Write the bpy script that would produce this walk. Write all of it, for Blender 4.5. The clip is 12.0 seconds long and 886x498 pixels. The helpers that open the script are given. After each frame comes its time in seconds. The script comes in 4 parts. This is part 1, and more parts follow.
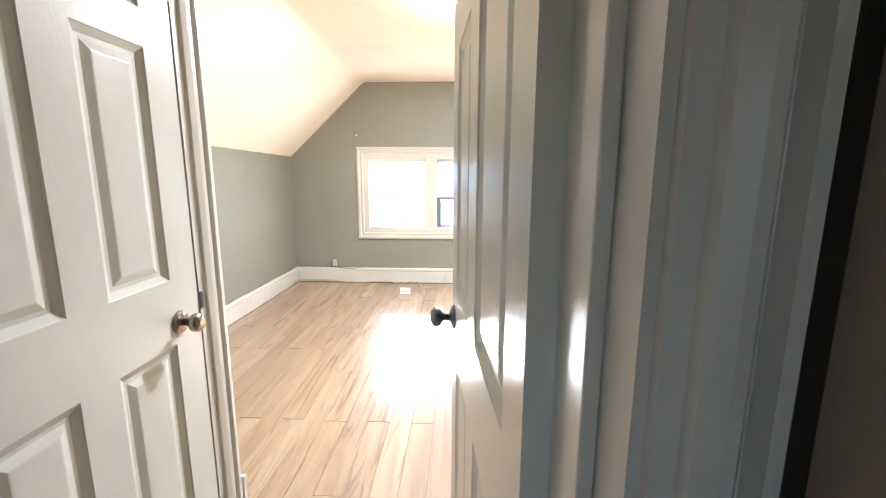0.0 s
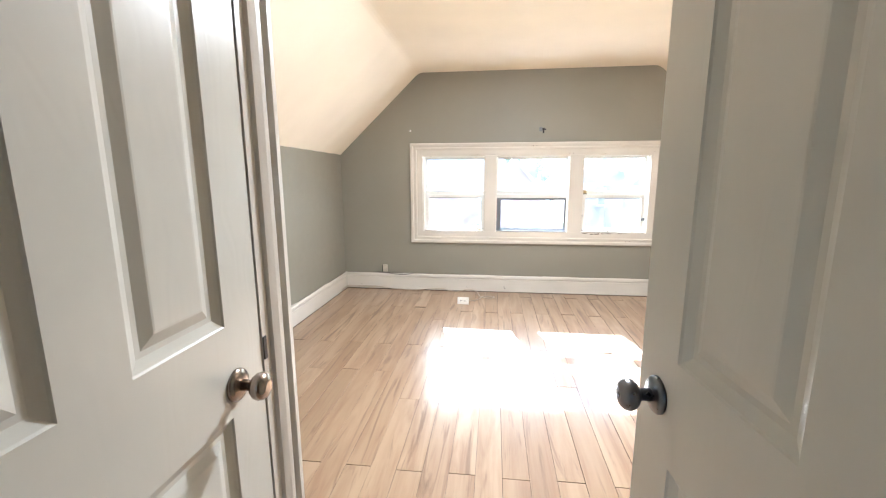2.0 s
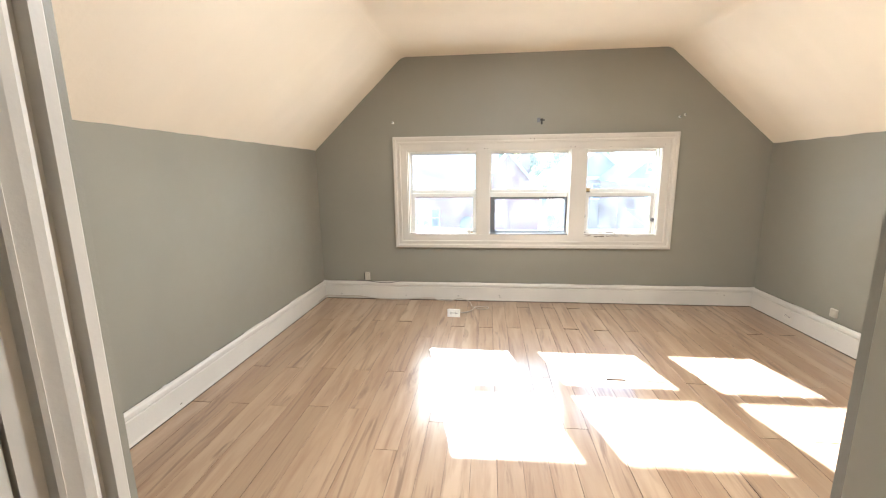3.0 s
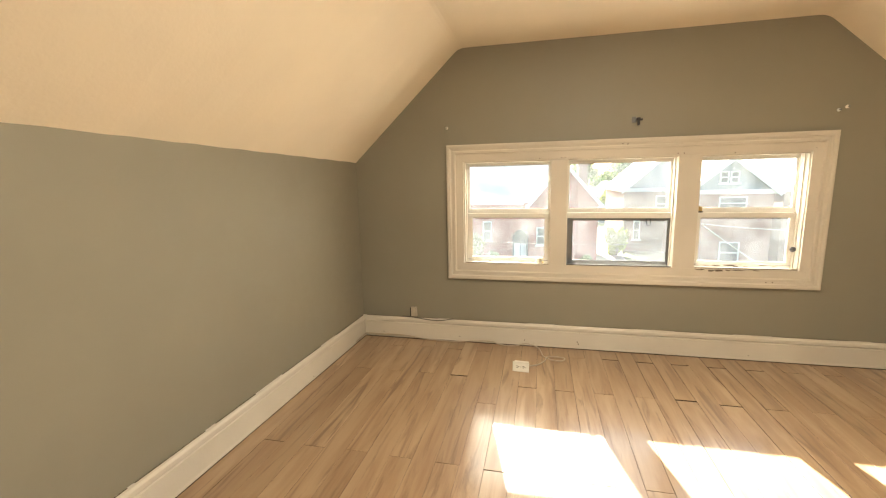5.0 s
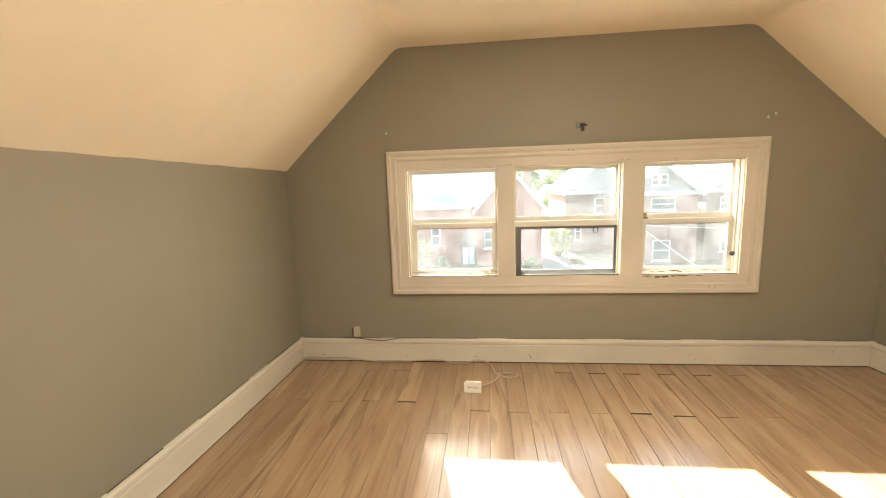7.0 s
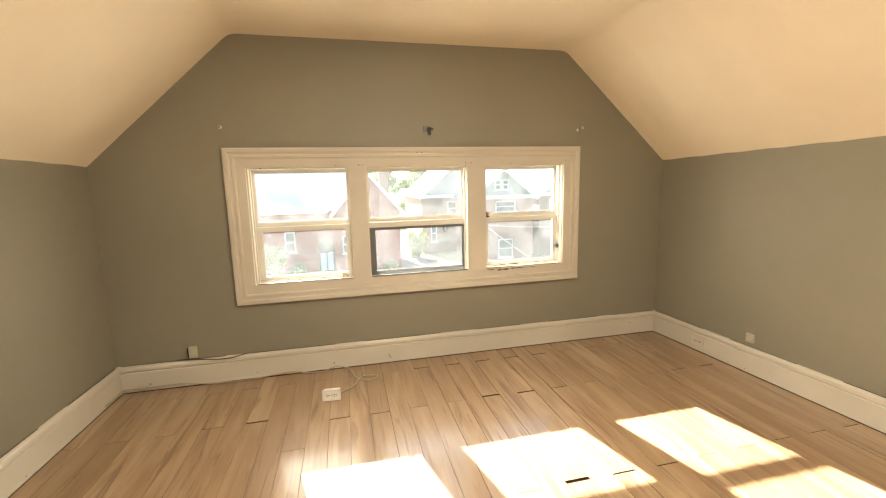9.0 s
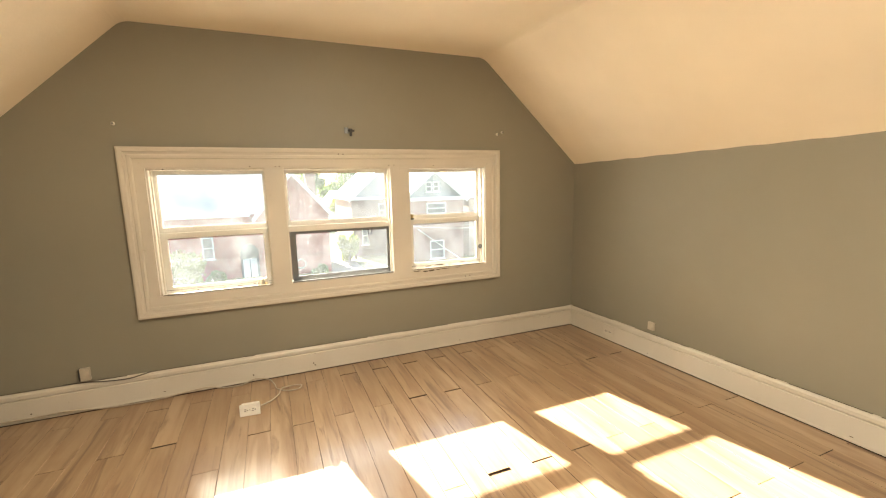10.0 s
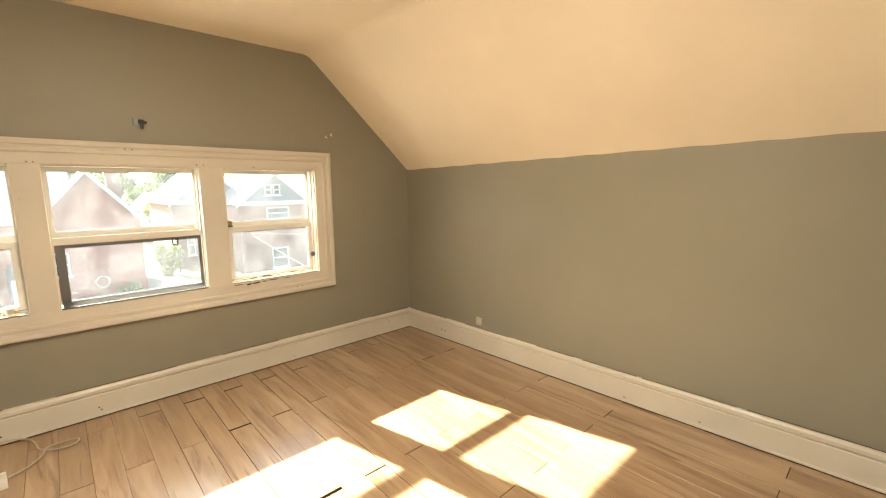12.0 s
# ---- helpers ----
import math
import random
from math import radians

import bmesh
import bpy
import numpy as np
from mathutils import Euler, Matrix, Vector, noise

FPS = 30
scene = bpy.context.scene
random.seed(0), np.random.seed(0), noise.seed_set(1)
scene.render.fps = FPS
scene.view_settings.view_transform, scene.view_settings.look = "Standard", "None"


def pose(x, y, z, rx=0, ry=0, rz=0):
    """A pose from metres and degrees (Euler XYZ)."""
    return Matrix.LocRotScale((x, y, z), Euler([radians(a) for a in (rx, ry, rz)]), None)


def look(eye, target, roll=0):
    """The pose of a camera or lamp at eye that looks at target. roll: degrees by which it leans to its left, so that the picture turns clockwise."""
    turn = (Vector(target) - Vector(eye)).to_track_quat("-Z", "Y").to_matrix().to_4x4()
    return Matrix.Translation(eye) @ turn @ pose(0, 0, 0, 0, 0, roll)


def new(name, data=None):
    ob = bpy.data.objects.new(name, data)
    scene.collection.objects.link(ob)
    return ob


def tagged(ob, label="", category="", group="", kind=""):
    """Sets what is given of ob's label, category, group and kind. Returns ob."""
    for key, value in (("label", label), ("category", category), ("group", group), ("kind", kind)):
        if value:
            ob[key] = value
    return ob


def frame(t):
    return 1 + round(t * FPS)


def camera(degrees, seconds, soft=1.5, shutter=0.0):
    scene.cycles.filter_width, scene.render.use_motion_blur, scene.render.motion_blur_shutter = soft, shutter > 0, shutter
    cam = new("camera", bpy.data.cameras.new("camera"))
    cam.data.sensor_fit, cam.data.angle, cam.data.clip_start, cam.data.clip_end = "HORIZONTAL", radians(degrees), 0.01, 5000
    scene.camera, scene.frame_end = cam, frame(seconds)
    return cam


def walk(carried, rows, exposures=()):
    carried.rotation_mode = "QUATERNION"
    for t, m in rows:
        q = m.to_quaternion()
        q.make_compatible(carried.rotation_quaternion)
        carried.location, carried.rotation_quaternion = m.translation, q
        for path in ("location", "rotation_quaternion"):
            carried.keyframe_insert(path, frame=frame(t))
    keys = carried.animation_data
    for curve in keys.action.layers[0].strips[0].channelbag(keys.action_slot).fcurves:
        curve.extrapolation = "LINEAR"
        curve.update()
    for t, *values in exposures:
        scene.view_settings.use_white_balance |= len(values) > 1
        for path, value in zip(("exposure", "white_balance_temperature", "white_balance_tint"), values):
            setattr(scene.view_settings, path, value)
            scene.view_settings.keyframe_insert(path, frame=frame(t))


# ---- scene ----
cam = camera(93.2, 12.0, 1.2)
PATH = [
    (0, (0.891, 0.448, 1.336), (0.814, 2.415, 0.981), 0.2),
    (0.5, (0.875, 0.458, 1.327), (0.613, 2.408, 0.973), -0.2),
    (1, (0.76, 0.538, 1.328), (0.422, 2.479, 0.985), 0.4),
    (1.5, (0.607, 0.683, 1.345), (0.323, 2.635, 1.013), 0.5),
    (2, (0.583, 0.858, 1.327), (0.347, 2.812, 0.968), -0.2),
    (2.5, (0.607, 1.09, 1.335), (0.404, 3.042, 0.95), -0.6),
    (4.5, (0.455, 1.961, 1.382), (0.101, 3.898, 1.03), -1.2),
    (5, (0.407, 2.103, 1.366), (-0.041, 4.025, 1.042), -1.2),
    (5.5, (0.322, 2.258, 1.381), (-0.171, 4.172, 1.077), -1.5),
    (6, (0.31, 2.332, 1.366), (-0.141, 4.258, 1.072), -1.8),
    (6.5, (0.375, 2.335, 1.393), (0.029, 4.281, 1.089), -2.0),
    (8.5, (0.429, 2.341, 1.379), (0.71, 4.296, 1.065), -1.3),
    (9, (0.443, 2.341, 1.368), (0.89, 4.266, 1.06), -1.4),
    (9.5, (0.465, 2.33, 1.371), (1.072, 4.21, 1.063), -1.4),
    (10, (0.496, 2.316, 1.371), (1.248, 4.144, 1.064), -1.3),
    (10.5, (0.523, 2.306, 1.372), (1.397, 4.079, 1.067), -1.2),
    (11, (0.546, 2.303, 1.386), (1.54, 4.011, 1.076), -0.8),
    (11.5, (0.583, 2.294, 1.385), (1.702, 3.924, 1.08), -0.6),
    (12, (0.638, 2.302, 1.373), (1.982, 3.753, 1.075), -0.4),
]
EXPOSURES = [(0.0, 4.6, 5100, 10), (1.0, 4.55, 5100, 10), (1.5, 4.35, 5080, 10), (2.7, 4.0, 5100, 9), (4.3, 3.5, 7120, 9), (6.5, 3.5, 7120, 9), (12.0, 3.48, 7200, 9)]
walk(cam, [(t, look(eye, target, roll)) for t, eye, target, roll in PATH], EXPOSURES)
# ---------- world and sun ----------
SUN = Vector((-0.41, 1.70, 1.0)).normalized()
world = bpy.data.worlds.new("world")
scene.world = world
world.use_nodes = True
wn = world.node_tree
sky = wn.nodes.new("ShaderNodeTexSky")
sky.sky_type = "NISHITA"
sky.sun_disc = False
sky.sun_elevation = math.asin(SUN.z)
sky.sun_rotation = math.atan2(SUN.x, SUN.y)
sky.air_density, sky.dust_density, sky.ozone_density = 1.2, 1.6, 2.0
wn.nodes["Background"].inputs["Strength"].default_value = 0.065
wn.links.new(sky.outputs["Color"], wn.nodes["Background"].inputs["Color"])
sun_data = bpy.data.lights.new("sun", "SUN")
sun_data.energy, sun_data.angle, sun_data.color = 4.8, radians(0.6), (1.0, 0.93, 0.82)
sun = new("sun", sun_data)
sun.matrix_world = look(SUN * 60, (0, 0, 0))



# ---------- materials ----------
class Nodes:
    """A short way to write node trees."""

    def __init__(self, name):
        self.mat = bpy.data.materials.new(name)
        self.mat.use_nodes = True
        self.tree = self.mat.node_tree
        self.bsdf = self.tree.nodes["Principled BSDF"]
        self.out = self.tree.nodes["Material Output"]

    def add(self, kind, **inputs):
        n = self.tree.nodes.new(kind)
        for key, value in inputs.items():
            self.put(n.inputs[key.replace("_", " ")], value)
        return n

    def put(self, socket, value):
        if isinstance(value, bpy.types.NodeSocket):
            self.tree.links.new(value, socket)
        else:
            socket.default_value = value

    def coords(self, scale=(1, 1, 1), kind="Object", offset=None):
        c = self.add("ShaderNodeTexCoord")
        m = self.add("ShaderNodeMapping", Vector=c.outputs[kind], Scale=scale)
        if offset is not None:
            self.put(m.inputs["Location"], offset)
        return m.outputs["Vector"]

    def noise(self, vector, scale, detail=4.0, rough=0.55, distortion=0.0):
        return self.add("ShaderNodeTexNoise", Vector=vector, Scale=scale, Detail=detail, Roughness=rough, Distortion=distortion).outputs["Fac"]

    def ramp(self, fac, stops):
        r = self.add("ShaderNodeValToRGB", Fac=fac)
        while len(r.color_ramp.elements) < len(stops):
            r.color_ramp.elements.new(0.5)
        for e, (p, c) in zip(r.color_ramp.elements, stops):
            e.position, e.color = p, (*c, 1) if len(c) == 3 else c
        return r.outputs["Color"]

    def mix(self, fac, a, b, blend="MIX"):
        m = self.add("ShaderNodeMix")
        m.data_type, m.blend_type = "RGBA", blend
        for i, v in ((0, fac), (6, a), (7, b)):
            if isinstance(v, tuple) and len(v) == 3:
                v = (*v, 1)
            self.put(m.inputs[i], v)
        return m.outputs[2]

    def math(self, op, a, b=0.0):
        m = self.add("ShaderNodeMath")
        m.operation = op
        self.put(m.inputs[0], a)
        self.put(m.inputs[1], b)
        return m.outputs[0]

    def bump(self, height, strength, distance=0.002):
        b = self.add("ShaderNodeBump", Height=height, Strength=strength, Distance=distance)
        self.put(self.bsdf.inputs["Normal"], b.outputs["Normal"])

    def set(self, **inputs):
        for key, value in inputs.items():
            if isinstance(value, tuple) and len(value) == 3:
                value = (*value, 1)
            self.put(self.bsdf.inputs[key.replace("_", " ")], value)
        return self


def paint(name, colour, rough=0.6, relief=0.25, grain=180.0, wear=0.04, marks=None):
    """Rolled or brushed paint: slow tone changes, fine roller grain, and scuffs where marks gives their colour."""
    n = Nodes(name)
    v = n.coords()
    slow = n.noise(v, 1.3, 3)
    mid = n.noise(v, 14.0, 4)
    dark = tuple(c * (1 - 2.2 * wear) for c in colour)
    lite = tuple(min(1, c * (1 + wear)) for c in colour)
    col = n.ramp(slow, [(0.3, dark), (0.7, lite)])
    col = n.mix(n.math("MULTIPLY", mid, 0.25), col, dark)
    if marks:
        spots = n.noise(n.coords((1, 1, 2.2)), 21.0, 6, 0.7)
        mask = n.ramp(spots, [(0.66, (0, 0, 0)), (0.74, (1, 1, 1))])
        col = n.mix(n.math("MULTIPLY", mask, 0.55), col, marks)
    fine = n.noise(v, grain, 3)
    n.set(Base_Color=col, Roughness=n.math("ADD", n.math("MULTIPLY", mid, 0.16), rough - 0.08))
    n.bump(n.math("ADD", fine, n.math("MULTIPLY", mid, 1.2)), relief, 0.0015)
    return n.mat


def door_paint():
    """Glossy white paint over a moulded wood-grain skin."""
    n = Nodes("door_paint")
    v = n.coords((7, 7, 1.6))
    warp = n.noise(v, 1.1, 2, 0.5, 0.6)
    rings = n.math("SINE", n.math("MULTIPLY", warp, 62.0))
    pores = n.noise(n.coords((130, 130, 5)), 1.0, 3)
    tone = n.noise(n.coords(), 3.0, 3)
    n.set(Base_Color=n.ramp(tone, [(0.3, (0.60, 0.592, 0.53)), (0.7, (0.65, 0.64, 0.575))]),
          Roughness=n.math("ADD", n.math("MULTIPLY", pores, 0.03), 0.28))
    n.bump(n.math("ADD", n.math("MULTIPLY", rings, 0.30), n.math("MULTIPLY", pores, 0.03)), 0.12, 0.0012)
    return n.mat


def laminate():
    """Maple-look laminate: each plank takes its own cut of the grain, with brown streaks along it."""
    n = Nodes("maple_laminate")
    info = n.add("ShaderNodeObjectInfo")
    rnd = info.outputs["Random"]
    off = n.add("ShaderNodeCombineXYZ", X=n.math("MULTIPLY", rnd, 37.0), Y=n.math("MULTIPLY", rnd, 91.0), Z=n.math("MULTIPLY", rnd, 13.0)).outputs[0]
    v = n.coords((1, 0.10, 1), "Object", off)
    broad = n.noise(v, 14.0, 4, 0.55, 0.5)
    fine = n.noise(n.coords((1, 0.03, 1), "Object", off), 110.0, 4, 0.6)
    streak = n.noise(n.coords((1, 0.08, 1), "Object", off), 13.0, 5, 0.6, 1.4)
    tone = n.ramp(rnd, [(0.0, (0.285, 0.186, 0.105)), (0.3, (0.365, 0.250, 0.150)), (0.6, (0.435, 0.310, 0.195)), (0.8, (0.350, 0.238, 0.142)), (1.0, (0.400, 0.283, 0.173))])
    col = n.mix(n.ramp(broad, [(0.40, (0, 0, 0)), (0.64, (0.85, 0.85, 0.85))]), tone, (0.24, 0.137, 0.072))
    col = n.mix(n.ramp(streak, [(0.55, (0, 0, 0)), (0.68, (0.85, 0.85, 0.85))]), col, (0.13, 0.070, 0.036))
    col = n.mix(n.math("MULTIPLY", fine, 0.3), col, (0.50, 0.37, 0.25))
    n.set(Base_Color=col, Roughness=n.math("ADD", n.math("MULTIPLY", fine, 0.12), 0.34), Specular_IOR_Level=0.5, Coat_Weight=0.8, Coat_IOR=1.5, Coat_Roughness=0.15)
    n.bump(n.math("ADD", fine, broad), 0.08, 0.001)
    return n.mat


def metal(name, colour, rough):
    n = Nodes(name)
    s = n.noise(n.coords((1, 1, 1)), 60.0, 4)
    n.set(Base_Color=n.mix(n.math("MULTIPLY", s, 0.5), colour, tuple(c * 0.55 for c in colour)), Metallic=1.0,
          Roughness=n.math("ADD", n.math("MULTIPLY", s, 0.2), rough - 0.1))
    return n.mat


def plain(name, colour, rough=0.5, spread=0.12, scale=30.0):
    n = Nodes(name)
    s = n.noise(n.coords(), scale, 4)
    n.set(Base_Color=n.ramp(s, [(0.3, tuple(c * (1 - spread) for c in colour)), (0.7, tuple(min(1, c * (1 + spread)) for c in colour))]), Roughness=rough)
    n.bump(s, 0.15, 0.001)
    return n.mat


def dirty_glass():
    """Clear pane with a film of dust, streaks and spatters that scatters the sun."""
    n = Nodes("dusty_window_glass")
    v = n.coords()
    cloud = n.noise(v, 5.0, 5, 0.6)
    spots = n.noise(v, 48.0, 3, 0.6)
    film = n.math("ADD", n.math("MULTIPLY", n.ramp(cloud, [(0.35, (0, 0, 0)), (0.75, (1, 1, 1))]), 0.034), 0.013)
    film = n.math("ADD", film, n.math("MULTIPLY", n.ramp(spots, [(0.67, (0, 0, 0)), (0.72, (1, 1, 1))]), 0.16))
    clear = n.add("ShaderNodeBsdfTransparent", Color=(0.93, 0.96, 0.95, 1))
    gloss = n.add("ShaderNodeBsdfGlossy", Color=(1, 1, 1, 1), Roughness=0.02)
    dust = n.add("ShaderNodeBsdfTranslucent", Color=(0.70, 0.77, 0.86, 1))
    a = n.add("ShaderNodeMixShader", Fac=film)
    n.tree.links.new(clear.outputs[0], a.inputs[1])
    n.tree.links.new(dust.outputs[0], a.inputs[2])
    fres = n.add("ShaderNodeFresnel", IOR=1.45)
    b = n.add("ShaderNodeMixShader", Fac=fres.outputs[0])
    n.tree.links.new(a.outputs[0], b.inputs[1])
    n.tree.links.new(gloss.outputs[0], b.inputs[2])
    n.tree.links.new(b.outputs[0], n.out.inputs["Surface"])
    return n.mat


def brickwork(name, colour):
    """Far brick walls, in courses of 75 mm."""
    n = Nodes(name)
    c = n.add("ShaderNodeTexCoord")
    s = n.add("ShaderNodeSeparateXYZ", Vector=c.outputs["Object"])
    flat = n.add("ShaderNodeCombineXYZ", X=n.math("ADD", s.outputs["X"], s.outputs["Y"]), Y=s.outputs["Z"]).outputs[0]
    b = n.add("ShaderNodeTexBrick", Vector=flat, Scale=1.0, Color1=(*colour, 1), Color2=(*[k * 0.7 for k in colour], 1), Mortar=(0.32, 0.28, 0.25, 1))
    b.inputs["Brick Width"].default_value, b.inputs["Row Height"].default_value, b.inputs["Mortar Size"].default_value = 0.23, 0.075, 0.008
    stain = n.noise(n.coords(), 0.5, 4)
    n.set(Base_Color=n.mix(n.math("MULTIPLY", stain, 0.5), b.outputs["Color"], tuple(k * 0.6 for k in colour)), Roughness=0.9)
    return n.mat


def shingles(name, colour):
    n = Nodes(name)
    rows = n.noise(n.coords((2, 2, 14)), 1.0, 3)
    grit = n.noise(n.coords(), 6.0, 5)
    n.set(Base_Color=n.mix(rows, tuple(k * 0.7 for k in colour), n.mix(grit, colour, tuple(k * 1.3 for k in colour))), Roughness=0.85)
    return n.mat


def leafy(name, colour):
    n = Nodes(name)
    g = n.add("ShaderNodeNewGeometry")
    col = n.ramp(g.outputs["Random Per Island"], [(0, tuple(k * 0.6 for k in colour)), (1, tuple(k * 1.5 for k in colour))])
    n.set(Base_Color=col, Roughness=0.6)
    tr = n.add("ShaderNodeBsdfTranslucent", Color=col)
    m = n.add("ShaderNodeMixShader", Fac=0.45)
    n.tree.links.new(n.bsdf.outputs[0], m.inputs[1])
    n.tree.links.new(tr.outputs[0], m.inputs[2])
    n.tree.links.new(m.outputs[0], n.out.inputs["Surface"])
    return n.mat


WALL = paint("grey_wall_paint", (0.272, 0.260, 0.211), 0.5, 0.22, 160.0, 0.03)
CEIL = paint("cream_ceiling_paint", (0.91, 0.83, 0.69), 0.75, 0.5, 70.0, 0.03)
TRIM = paint("white_trim_paint", (0.67, 0.635, 0.565), 0.36, 0.2, 90.0, 0.05)
WORN = paint("worn_white_trim_paint", (0.64, 0.605, 0.535), 0.38, 0.3, 90.0, 0.06, (0.30, 0.25, 0.19))
BOARD = paint("scuffed_baseboard_paint", (0.69, 0.655, 0.585), 0.38, 0.3, 90.0, 0.06, (0.36, 0.31, 0.25))
DOOR = door_paint()
FLOOR = laminate()
NICKEL = metal("satin_nickel", (0.40, 0.34, 0.29), 0.22)
PEWTER = metal("dark_pewter", (0.22, 0.23, 0.25), 0.30)
STEEL = metal("grey_aluminium", (0.22, 0.23, 0.24), 0.42)
BLACK = plain("black_metal", (0.02, 0.02, 0.022), 0.45)
CORE = plain("brown_plank_core", (0.055, 0.035, 0.02), 0.9)
GAP = plain("dark_subfloor_and_gap_shade", (0.035, 0.022, 0.014), 0.9)
PLASTIC = plain("white_plastic", (0.80, 0.79, 0.75), 0.35, 0.03)
BEIGE = plain("beige_plastic", (0.54, 0.49, 0.41), 0.45)
CORD = plain("off_white_cord", (0.48, 0.42, 0.34), 0.5)
DARKCORD = plain("dark_cord", (0.06, 0.05, 0.045), 0.5)
VINYL = paint("white_sash_paint", (0.70, 0.685, 0.645), 0.36, 0.15, 90.0, 0.04)
GRIME = plain("peeled_grimy_wood", (0.10, 0.075, 0.05), 0.85, 0.5, 60.0)
CRUST = paint("crusted_flaking_paint", (0.50, 0.46, 0.38), 0.7, 0.8, 220.0, 0.1, (0.06, 0.045, 0.03))
BRASS = metal("tarnished_brass", (0.5, 0.36, 0.16), 0.4)
GLASS = dirty_glass()
# the unlit hall wall's shade is put into this dark brown grey colour
SHADEPAINT = paint("shaded_hall_paint", (0.19, 0.155, 0.125), 0.6, 0.2, 120.0, 0.05)
# pale and warm on the unseen hall walls, to bounce light onto the casing
BOUNCEPAINT = paint("pale_bounce_paint", (0.72, 0.64, 0.53), 0.6, 0.2, 120.0, 0.05)


# ---------- building helpers ----------
def box(bm, a, b, bevel=0.0):
    """A box from corner a to corner b, its edges rounded by bevel."""
    x0, y0, z0 = (min(p, q) for p, q in zip(a, b))
    x1, y1, z1 = (max(p, q) for p, q in zip(a, b))
    made = bmesh.ops.create_cube(bm, size=1.0, matrix=Matrix.Translation(((x0 + x1) / 2, (y0 + y1) / 2, (z0 + z1) / 2)) @ Matrix.Diagonal((x1 - x0, y1 - y0, z1 - z0, 1)))
    if bevel:
        edges = list({e for v in made["verts"] for e in v.link_edges})
        bmesh.ops.bevel(bm, geom=edges, offset=bevel, segments=2, affect="EDGES", profile=0.5)
    return bm


def boxes(*list_of_boxes, bevel=0.0):
    bm = bmesh.new()
    for a, b in list_of_boxes:
        box(bm, a, b, bevel)
    return bm


def lathe(profile, steps=28, m=Matrix()):
    """A turned shape: profile rows of (distance along z, radius)."""
    bm = bmesh.new()
    rings = []
    for z, r in profile:
        rings.append([bm.verts.new(m @ Vector((r * math.cos(2 * math.pi * k / steps), r * math.sin(2 * math.pi * k / steps), z))) for k in range(steps)])
    for a, b in zip(rings, rings[1:]):
        for k in range(steps):
            bm.faces.new((a[k], a[(k + 1) % steps], b[(k + 1) % steps], b[k]))
    bm.faces.new(rings[0][::-1])
    bm.faces.new(rings[-1])
    for f in bm.faces:
        f.smooth = len(f.verts) == 4
    return bm


def sweep(profile, path, closed=False):
    """A moulding: profile points (out, up) carried along path rows of (place, out direction, up direction)."""
    bm = bmesh.new()
    rings = [[bm.verts.new(Vector(p) + Vector(o) * u + Vector(w) * v) for u, v in profile] for p, o, w in path]
    pairs = list(zip(rings, rings[1:])) + ([(rings[-1], rings[0])] if closed else [])
    n = len(profile)
    for a, b in pairs:
        for k in range(n):
            bm.faces.new((a[k], a[(k + 1) % n], b[(k + 1) % n], b[k]))
    if not closed:
        bm.faces.new(rings[0])
        bm.faces.new(rings[-1][::-1])
    bmesh.ops.recalc_face_normals(bm, faces=bm.faces)
    return bm


def tube(points, radius, steps=8):
    """A cord along points, smoothed between them."""
    pts = [Vector(p) for p in points]
    fine = []
    for i in range(len(pts) - 1):
        p0, p1, p2, p3 = pts[max(i - 1, 0)], pts[i], pts[i + 1], pts[min(i + 2, len(pts) - 1)]
        for k in range(6):
            t = k / 6
            fine.append(0.5 * (2 * p1 + (p2 - p0) * t + (2 * p0 - 5 * p1 + 4 * p2 - p3) * t * t + (3 * p1 - p0 - 3 * p2 + p3) * t ** 3))
    fine.append(pts[-1])
    bm = bmesh.new()
    rings = []
    for i, p in enumerate(fine):
        d = (fine[min(i + 1, len(fine) - 1)] - fine[max(i - 1, 0)]).normalized()
        side = d.cross(Vector((0, 0, 1)))
        side = side.normalized() if side.length > 0.05 else Vector((1, 0, 0))
        up = side.cross(d)
        rings.append([bm.verts.new(p + radius * (side * math.cos(2 * math.pi * k / steps) + up * math.sin(2 * math.pi * k / steps))) for k in range(steps)])
    for a, b in zip(rings, rings[1:]):
        for k in range(steps):
            bm.faces.new((a[k], a[(k + 1) % steps], b[(k + 1) % steps], b[k])).smooth = True
    bm.faces.new(rings[0][::-1])
    bm.faces.new(rings[-1])
    return bm


def prism(outline, y0, y1):
    """An outline in x and z, drawn out along y."""
    bm = bmesh.new()
    a = [bm.verts.new((x, y0, z)) for x, z in outline]
    b = [bm.verts.new((x, y1, z)) for x, z in outline]
    n = len(outline)
    bm.faces.new(a)
    bm.faces.new(b[::-1])
    for k in range(n):
        bm.faces.new((a[k], b[k], b[(k + 1) % n], a[(k + 1) % n]))
    bmesh.ops.recalc_face_normals(bm, faces=bm.faces)
    return bm


